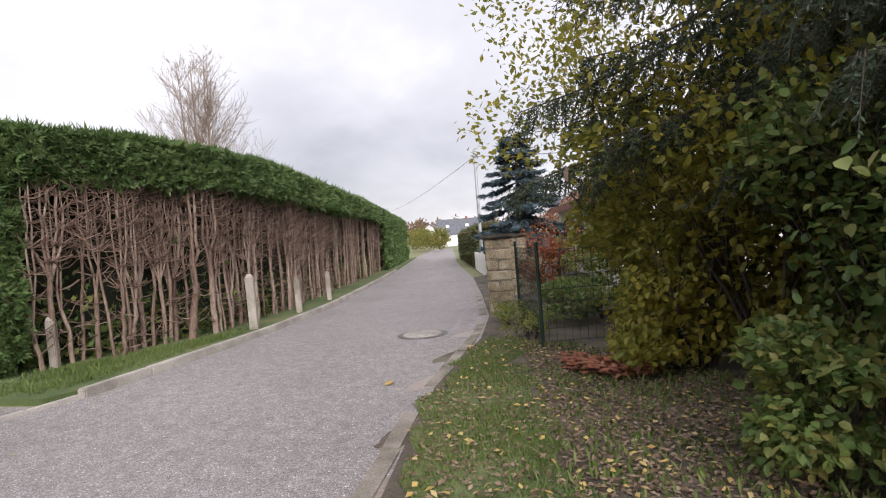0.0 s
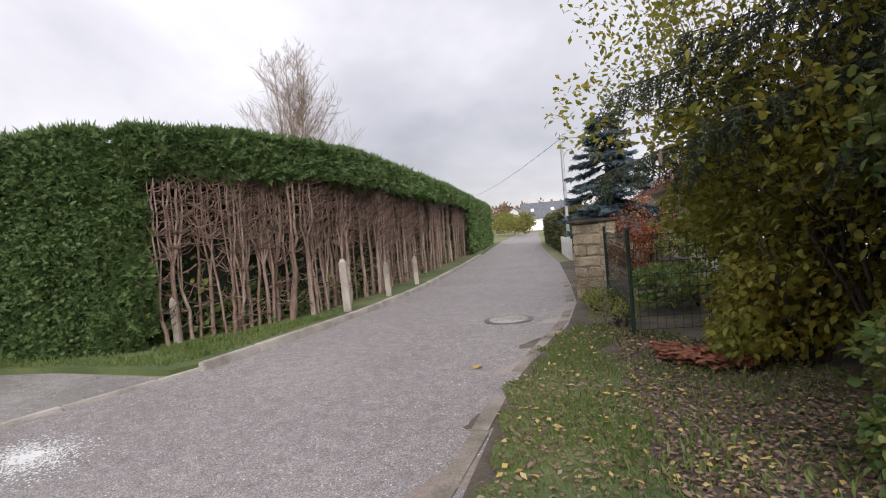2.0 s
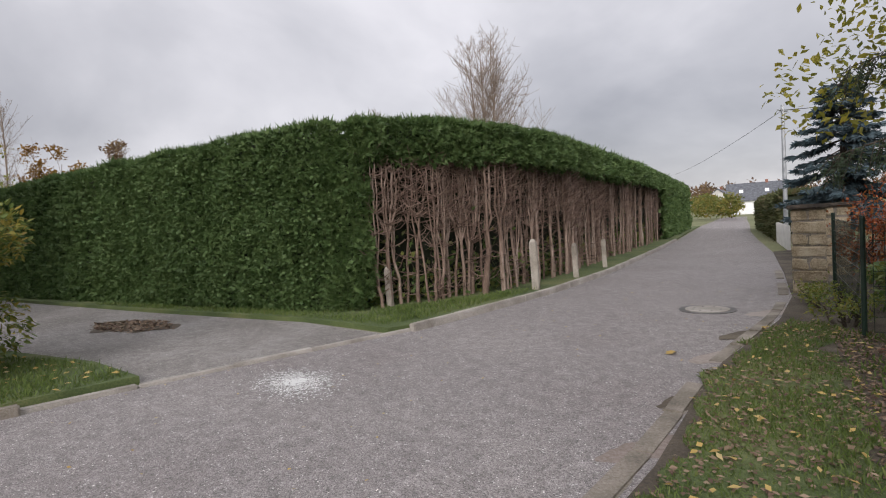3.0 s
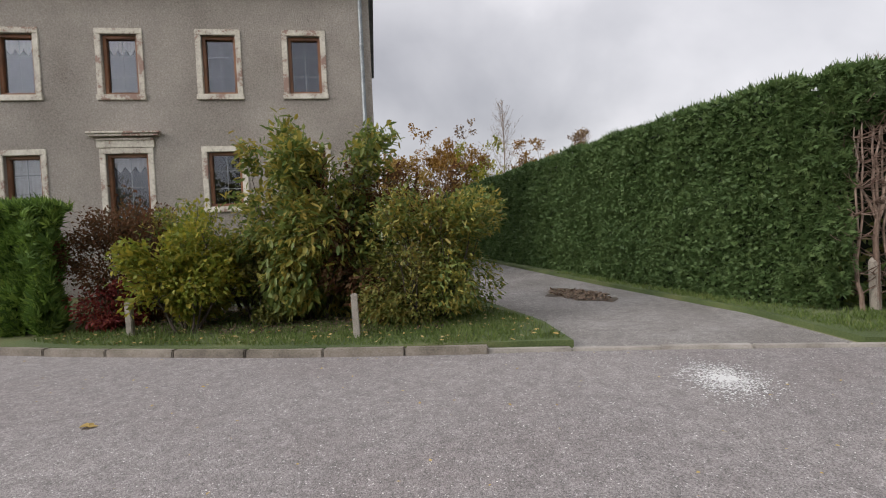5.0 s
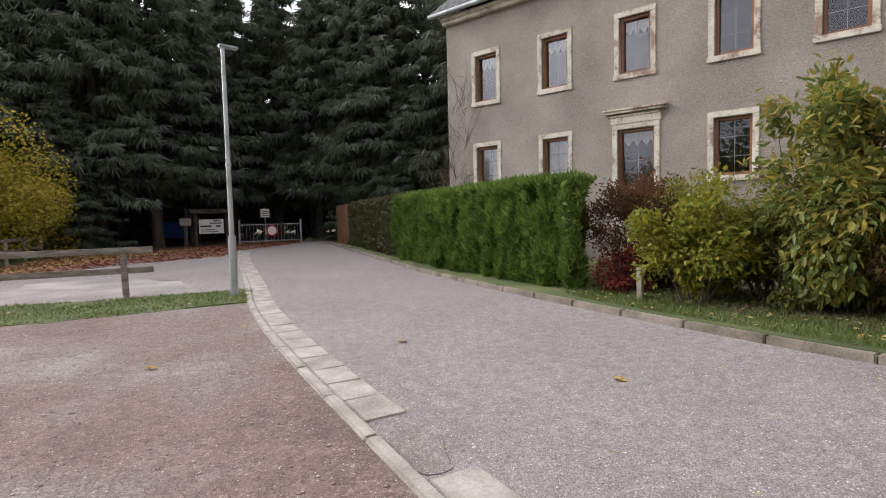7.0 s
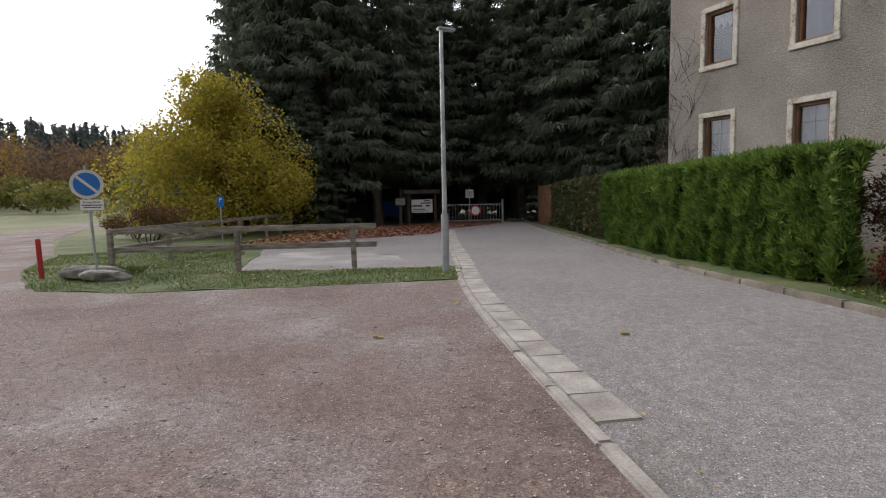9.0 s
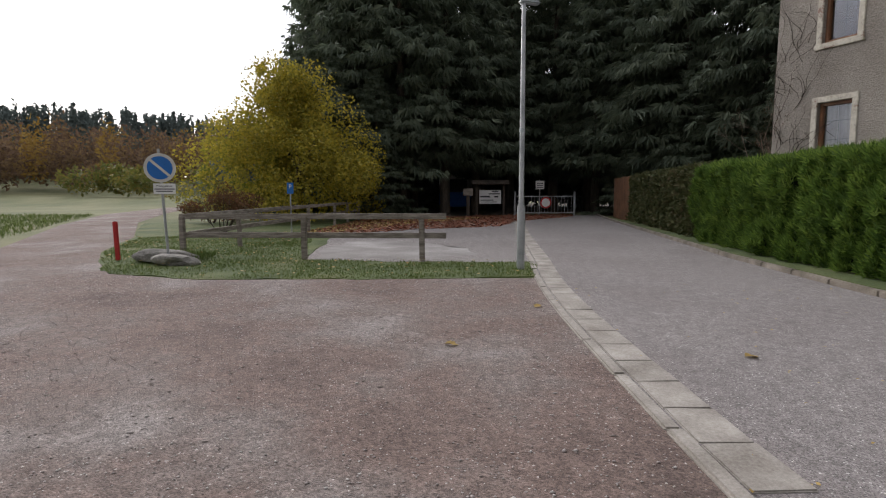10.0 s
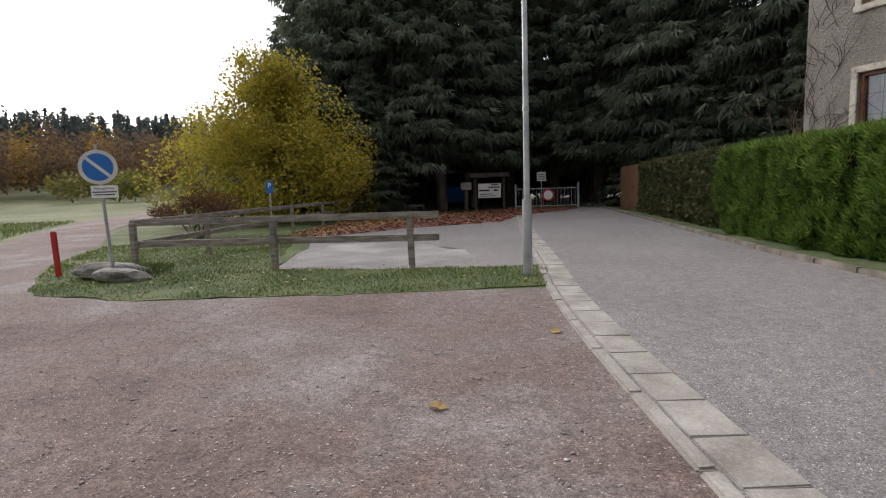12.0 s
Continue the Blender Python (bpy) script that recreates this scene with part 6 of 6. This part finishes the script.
raw("foliage", *merge(spray_face(EAST_H, 0.1, 1.9, 120, 1, 0.6, 0.25, 0.1, 0.1), spray_top(EAST_H, 1.2, 1.95, 100, 1, 0.25, 0.1)), OLD_HEDGE, eh)
core("shade_core", EAST_H, 0.1, 1.15, 0.05, 1.85, 1, eh)

# ---- end of the lane: gate, notice board, coach ----
gate = thing("lane_gate", pose(-7.5, -35.6, 0, 0, 0, 178), "grey tubular steel gate across the lane", "gate")
for x in (-1.9, 1.9):
    bm = bmesh.new()
    cyl(bm, 0.07, 0.07, 0, 1.5, 12, x, 0)
    part("gate_post", bm, STEEL, gate)
for z in (0.15, 1.2):
    bm = bmesh.new()
    bar(bm, (-1.83, 0, z), (1.83, 0, z), 0.05, 0.05)
    part("rail", bm, STEEL, gate)
for k in range(17):
    bm = bmesh.new()
    cyl(bm, 0.013, 0.013, 0.17, 1.18, 8, -1.7 + 0.2125 * k, 0)
    part("upright", bm, STEEL, gate)
gs = thing("prohibition_sign", pose(-7.55, -35.52, 0.8, 90, 0, 180), "round white sign with a red rim on the gate", "road sign")
for r, z0, z1, mt, nm in ((0.36, 0, 0.01, SIGN_RED, "rim"), (0.27, 0.011, 0.015, WHITE_PAINT, "disc")):
    bm = bmesh.new()
    cyl(bm, r, r, z0, z1, 32)
    part(nm, bm, mt, gs)
ps = thing("lane_sign", pose(-7.3, -36.2, 0, 0, 0, 178), "pale rectangular sign on a post behind the gate", "sign")
bm = bmesh.new()
cyl(bm, 0.03, 0.03, 0, 2.3, 10)
part("post", bm, STEEL, ps)
bm = bmesh.new()
box(bm, -0.28, 0.28, -0.05, -0.03, 1.65, 2.2, 0.01)
sp_ = part("panel", bm, SIGN_GREY, ps)
for k in range(3):
    bm = bmesh.new()
    box(bm, -0.2, 0.2, -0.054, -0.051, 1.75 + 0.13 * k, 1.8 + 0.13 * k)
    part("lettering", bm, INK, sp_)

nb = thing("notice_board", pose(-3.95, -35.2, 0, 0, 0, 178), "roofed dark timber notice board with a white panel", "notice board")
for x in (-0.85, 0.85):
    bm = bmesh.new()
    box(bm, x - 0.07, x + 0.07, -0.07, 0.07, 0, 1.95, 0.015)
    part("post", bm, BARK, nb)
bm = bmesh.new()
box(bm, -0.68, 0.68, -0.05, 0.0, 0.75, 1.6, 0.01)
pn = part("panel", bm, WHITE_PAINT, nb)
for z0, a, b, hh in ((1.47, 0.1, 0.5, 0.07), (1.33, -0.1, 0.6, 0.07), (1.14, -0.62, 0.0, 0.1), (1.14, 0.25, 0.5, 0.1), (0.95, -0.6, 0.2, 0.05), (0.84, -0.6, 0.4, 0.04)):
    bm = bmesh.new()
    box(bm, a, b, -0.054, -0.051, z0, z0 + hh)
    part("lettering", bm, INK, pn)
for s in (-1, 1):
    bm = bmesh.new()
    box(bm, -1.15, 1.15, -0.02, 0.5, -0.03, 0.03, 0.01, pose(0, 0, 2.2, 0, 0, 0) @ pose(0, 0, 0, -28 if s > 0 else 208, 0, 0))
    part("roof_board", bm, BARK, nb)
mb = thing("letter_box_post", pose(-2.5, -34.6, 0, 0, 0, 178), "timber post with a brown box beside the board", "post")
bm = bmesh.new()
box(bm, -0.1, 0.1, -0.08, 0.08, 0, 1.3, 0.02)
part("post", bm, BARK, mb)
bm = bmesh.new()
box(bm, -0.3, 0.3, -0.14, 0.1, 1.25, 1.7, 0.02)
part("box", bm, RAIL_WOOD, mb)

coach = thing("coach", pose(-2.15, -43.4, 0, 0, 0, 165), "white and blue coach parked behind the spruces", "coach")
bm = bmesh.new()
box(bm, -1.2, 1.2, 0, 8, 1.55, 2.9, 0.15)
part("upper_body", bm, WHITE_PAINT, coach)
bm = bmesh.new()
box(bm, -1.2, 1.2, 0.0, 8, 0.35, 1.55, 0.12)
part("lower_body", bm, SIGN_BLUE, coach)
bm = bmesh.new()
box(bm, -1.05, 1.05, -0.03, 0.1, 1.5, 2.5, 0.03)
part("windscreen", bm, ROOM_DARK, coach)
for x in (-1.1, 1.1):
    for y in (1.6, 6.0):
        bm = bmesh.new()
        cyl(bm, 0.48, 0.48, -0.15, 0.15, 20, m=pose(x, y, 0.48, 0, 90, 0))
        part("wheel", bm, INK, coach)
bf = thing("board_fence", pose(0, 0, 0), "rust brown board fence at the lane's end", "fence")
for k in range(22):
    p = Vector((-9.65, -27.2, 0)).lerp(Vector((-10.5, -31.5, 0)), k / 21)
    bm = bmesh.new()
    box(bm, -0.1, 0.1, -0.012, 0.012, 0.03, 2.2 + 0.01 * (k % 3), 0.004, pose(p.x, p.y, 0, 0, 0, 76))
    part("board", bm, RUST, bf)

# ---- ground cover ----
def scatter(poly, n, g, z):
    a, b = np.min(poly, 0), np.max(poly, 0)
    P = g.uniform(a, b, (n * 4, 2))
    P = P[inside(P, poly)][:n]
    return np.c_[P, np.full(len(P), z)]


def blades(name, poly, n, z, L, W, material, label, g, tuft=0.0):
    P = scatter(poly, n, g, z - 0.01)
    thin = np.array([noise.noise(Vector((p[0] * 0.9, p[1] * 0.9, 2.0))) + 0.5 * noise.noise(Vector((p[0] * 3, p[1] * 3, 8.0))) for p in P])
    P = P[thin + g.uniform(-0.35, 0.35, len(P)) > -0.48]
    n = len(P)
    nz = np.array([noise.noise(Vector((p[0] * 1.1, p[1] * 1.1, 5.0))) for p in P])
    D = np.c_[g.normal(size=(n, 2)) * 0.55, np.ones(n)]
    V, F = kites(P, D, L * (1 + 0.6 * nz) * g.uniform(0.5, 1.4, n), W, 0.1)
    tagged(raw(name, V, F, material), label, "grass", kind="stuff")


gg = np.random.default_rng(100)
HV = [(-6.05, -1.5), (-6.0, -3.6), (-6.0, -6.5), (-6.25, -7.6), (-8.8, -7.6), (-9.2, -1.4), (-7.6, -0.42), (-6.4, -0.08)]
blades("verge_grass", HV, 26000, 0.1, 0.075, 0.011, GRASS, "short green grass on the house verge", gg)
HG = [(-6.85, 3.3), (-8.6, 2.85), (-12.5, 1.25), (-15.8, -0.05), (-15.8, 0.2), (-12.6, 1.6), (-9.4, 2.95), (-8.4, 4.1), (-8.0, 6.0), (-8.1, 7.4), (-7.7, 7.6), (-7.3, 6.1), (-6.8, 4.1)]
blades("hedge_foot_grass", HG, 16000, 0.06, 0.08, 0.012, GRASS, "grass strip below the hedge", gg)
IG = [(-1.7, -11.05), (2.2, -10.98), (4.1, -11.05), (6.0, -11.8), (7.3, -13.7), (8.3, -15.5), (9.5, -19.5), (4.0, -22.0), (3.4, -16.0), (2.9, -13.5), (0.3, -13.0), (-1.95, -12.85)]
IG = ragged_edge([(x, y + (0.12 if y > -11.9 and x < 6.5 else 0)) for x, y in IG], 0.25, 7, 1.8)
blades("island_grass", IG, 42000, 0.002, 0.05, 0.011, GRASS, "mown grass on the island", gg)
EG = [(-1.05, 0.7), (-1.3, 1.4), (-1.6, 2.4), (-1.95, 3.4), (-2.4, 4.8), (-2.8, 6.9), (-2.2, 6.8), (-1.6, 5.2), (-1.1, 3.9), (-0.55, 2.6), (0.2, 1.2)]
EG = ragged_edge(EG, 0.3, 8, 3)
blades("east_verge_grass", EG, 17000, 0.02, 0.065, 0.008, GRASS, "patchy green grass along the lane's verge", gg)
sheet("east_turf", EG, 0.026, TURF, "thin turf along the lane's verge", "grass")
ES = [(-0.55, 2.6), (-1.1, 3.9), (-1.6, 5.2), (-2.2, 6.8), (-1.4, 6.6), (0.2, 5.4), (1.4, 4.4), (1.8, 2.6), (1.2, 1.2), (0.2, 1.2)]
blades("east_soil_weeds", ES, 4500, 0.02, 0.07, 0.02, GRASS, "sparse weeds in the leaf litter", gg)
blades("rail_foot_grass", [(5.0, -13.2), (6.3, -13.2), (6.3, -14.2), (5.0, -14.2)], 1200, 0.03, 0.22, 0.015, GRASS, "long grass round the rail and rocks", gg)
blades("track_side_grass", [(12.0, -16.0), (17.0, -26.5), (22.0, -38.0), (30, -38), (24, -20), (16, -14)], 9000, 0.0, 0.2, 0.03, GRASS, "rough grass beside the track", gg)


def litter(name, poly, n, z, L, material, label, g, lift=0.012):
    P = scatter(poly, n, g, z)
    n = len(P)
    P[:, 2] += g.uniform(0.003, lift, n)
    D = np.c_[g.normal(size=(n, 2)), g.normal(size=n) * 0.12]
    N = np.c_[g.normal(size=(n, 2)) * 0.35, np.ones(n)]
    V, F = kites(P, D, L * g.uniform(0.6, 1.3, n), L * g.uniform(0.4, 0.75, n), 0.12, N)
    tagged(raw(name, V, F, material), label, "fallen leaves", kind="stuff")


litter("leaf_litter", ES, 11000, 0.02, 0.045, LITTER, "brown fallen leaves under the thicket", gg, 0.03)
litter("verge_leaves", EG, 2600, 0.035, 0.045, LITTER, "fallen leaves in the verge grass", gg)
litter("yellow_verge_leaves", EG, 160, 0.06, 0.06, LITTER_YELLOW, "yellow fallen leaves in the verge grass", gg)
litter("pale_litter", ES, 450, 0.045, 0.055, LITTER_YELLOW, "pale yellow leaves on the litter", gg)
litter("red_leaf_heap", [(-1.35, 5.75), (-0.6, 5.5), (-0.3, 5.15), (-0.75, 5.0), (-1.3, 5.3)], 700, 0.06, 0.09, LITTER_RED, "heap of reddish fallen leaves", gg, 0.09)
litter("house_verge_leaves", HV, 420, 0.13, 0.07, LITTER_YELLOW, "yellow leaves scattered over the verge", gg)
litter("bush_litter", [(-7.0, -1.8), (-6.8, -4.5), (-6.9, -7.2), (-8.8, -7.3), (-9.0, -1.7)], 3000, 0.11, 0.07, LITTER, "brown leaves below the shrubs", gg)
litter("island_leaves", IG, 420, 0.07, 0.07, LITTER_YELLOW, "yellow leaves on the grass island", gg)
litter("lane_end_leaves", [(4.8, -20.5), (3.6, -31.0), (-5.0, -36.0), (-9.5, -37.0), (-8.8, -33.5), (-4.4, -28.5), (-3.0, -24.5), (0.5, -23.0), (3.0, -20.5)], 11000, 0.0, 0.16, LITTER_RED, "carpet of reddish brown leaves below the spruces", gg)
litter("lane_end_yellow_leaves", [(4.8, -21.5), (3.4, -30.0), (-4.0, -33.0), (0.5, -27.0), (3.4, -21.0)], 1500, 0.01, 0.15, LITTER_YELLOW, "yellow leaves below the maple", gg)
litter("driveway_leaves", [(-10.0, 0.9), (-10.3, 0.25), (-11.2, -0.2), (-12.2, -0.2), (-11.9, 0.5), (-11.0, 1.0)], 900, 0.01, 0.07, LITTER, "dead leaves gathered on the driveway", gg)
litter("lane_specks", KERB_W[4:15] + ROAD_E[7:] + KERB_E[:6], 240, 0.002, 0.035, LITTER_YELLOW, "small leaves and specks on the asphalt", gg)
soil_bed = sheet("shrub_bed", [(-6.95, -1.7), (-6.75, -4.5), (-6.85, -7.3), (-9.5, -7.5), (-9.6, -1.7)], 0.106, SOIL, "bare dark soil below the shrubs", "soil")

# pebbles on the lot
P = scatter([(-1.0, -2.5), (-1.3, -10.6), (4.1, -10.8), (6.5, -12.0), (8.0, -6.0), (5.0, -2.5)], 8000, gg, 0.0)
n = len(P)
O = np.array([(1, 0, 0), (-1, 0, 0), (0, 1, 0), (0, -1, 0), (0, 0, 1), (0, 0, -1)], float)
s_ = gg.uniform(0.003, 0.011, (n, 1, 3)) * np.array([1.3, 1.0, 0.55]) * np.where(gg.uniform(size=(n, 1, 1)) < 0.04, 1.9, 1.0)
V = P[:, None] + (O[None] + gg.normal(size=(n, 6, 3)) * 0.15) * s_
F8 = np.array([(0, 2, 4), (2, 1, 4), (1, 3, 4), (3, 0, 4), (2, 0, 5), (1, 2, 5), (3, 1, 5), (0, 3, 5)])
F = (np.arange(n)[:, None, None] * 6 + F8[None]).reshape(-1, 3)
PEBBLE = leafy("pebbles", [(0.24, 0.2, 0.18), (0.36, 0.32, 0.3), (0.55, 0.52, 0.49)], 0.9, 0.0)
tagged(raw("pebbles", V.reshape(-1, 3), F, PEBBLE), "small loose stones on the gravel lot", "pebbles", kind="stuff")

# single large leaves lying in the open
bm = bmesh.new()
rim = [(0, 0), (0.03, 0.02), (0.05, 0.05), (0.035, 0.06), (0.06, 0.09), (0.03, 0.1), (0.0, 0.14), (-0.03, 0.1), (-0.06, 0.09), (-0.035, 0.06), (-0.05, 0.05), (-0.03, 0.02)]
vs = [bm.verts.new((x, y, 0.012 + 0.2 * abs(x) + 0.01 * math.sin(40 * y))) for x, y in rim]
cv = bm.verts.new((0, 0.07, 0.01))
for a, b in zip(vs, vs[1:] + vs[:1]):
    bm.faces.new((cv, a, b))
leaf = part("fallen_leaf", bm, LITTER_YELLOW)
tagged(leaf, "single yellow maple leaf lying on the ground", "leaf", "single leaves")
leaf.matrix_world = pose(-3.48, -4.03, 0.0, 0, 0, 30)
for k, (x, y) in enumerate(((-2.3, -2.2), (0.11, -6.93), (-2.93, 4.7), (-1.45, 3.3), (-1.2, -8.6), (-1.11, 3.36), (-2.5, -6.4))):
    copy_thing(leaf, pose(x, y, 0.0, 0, 0, 77 * k))
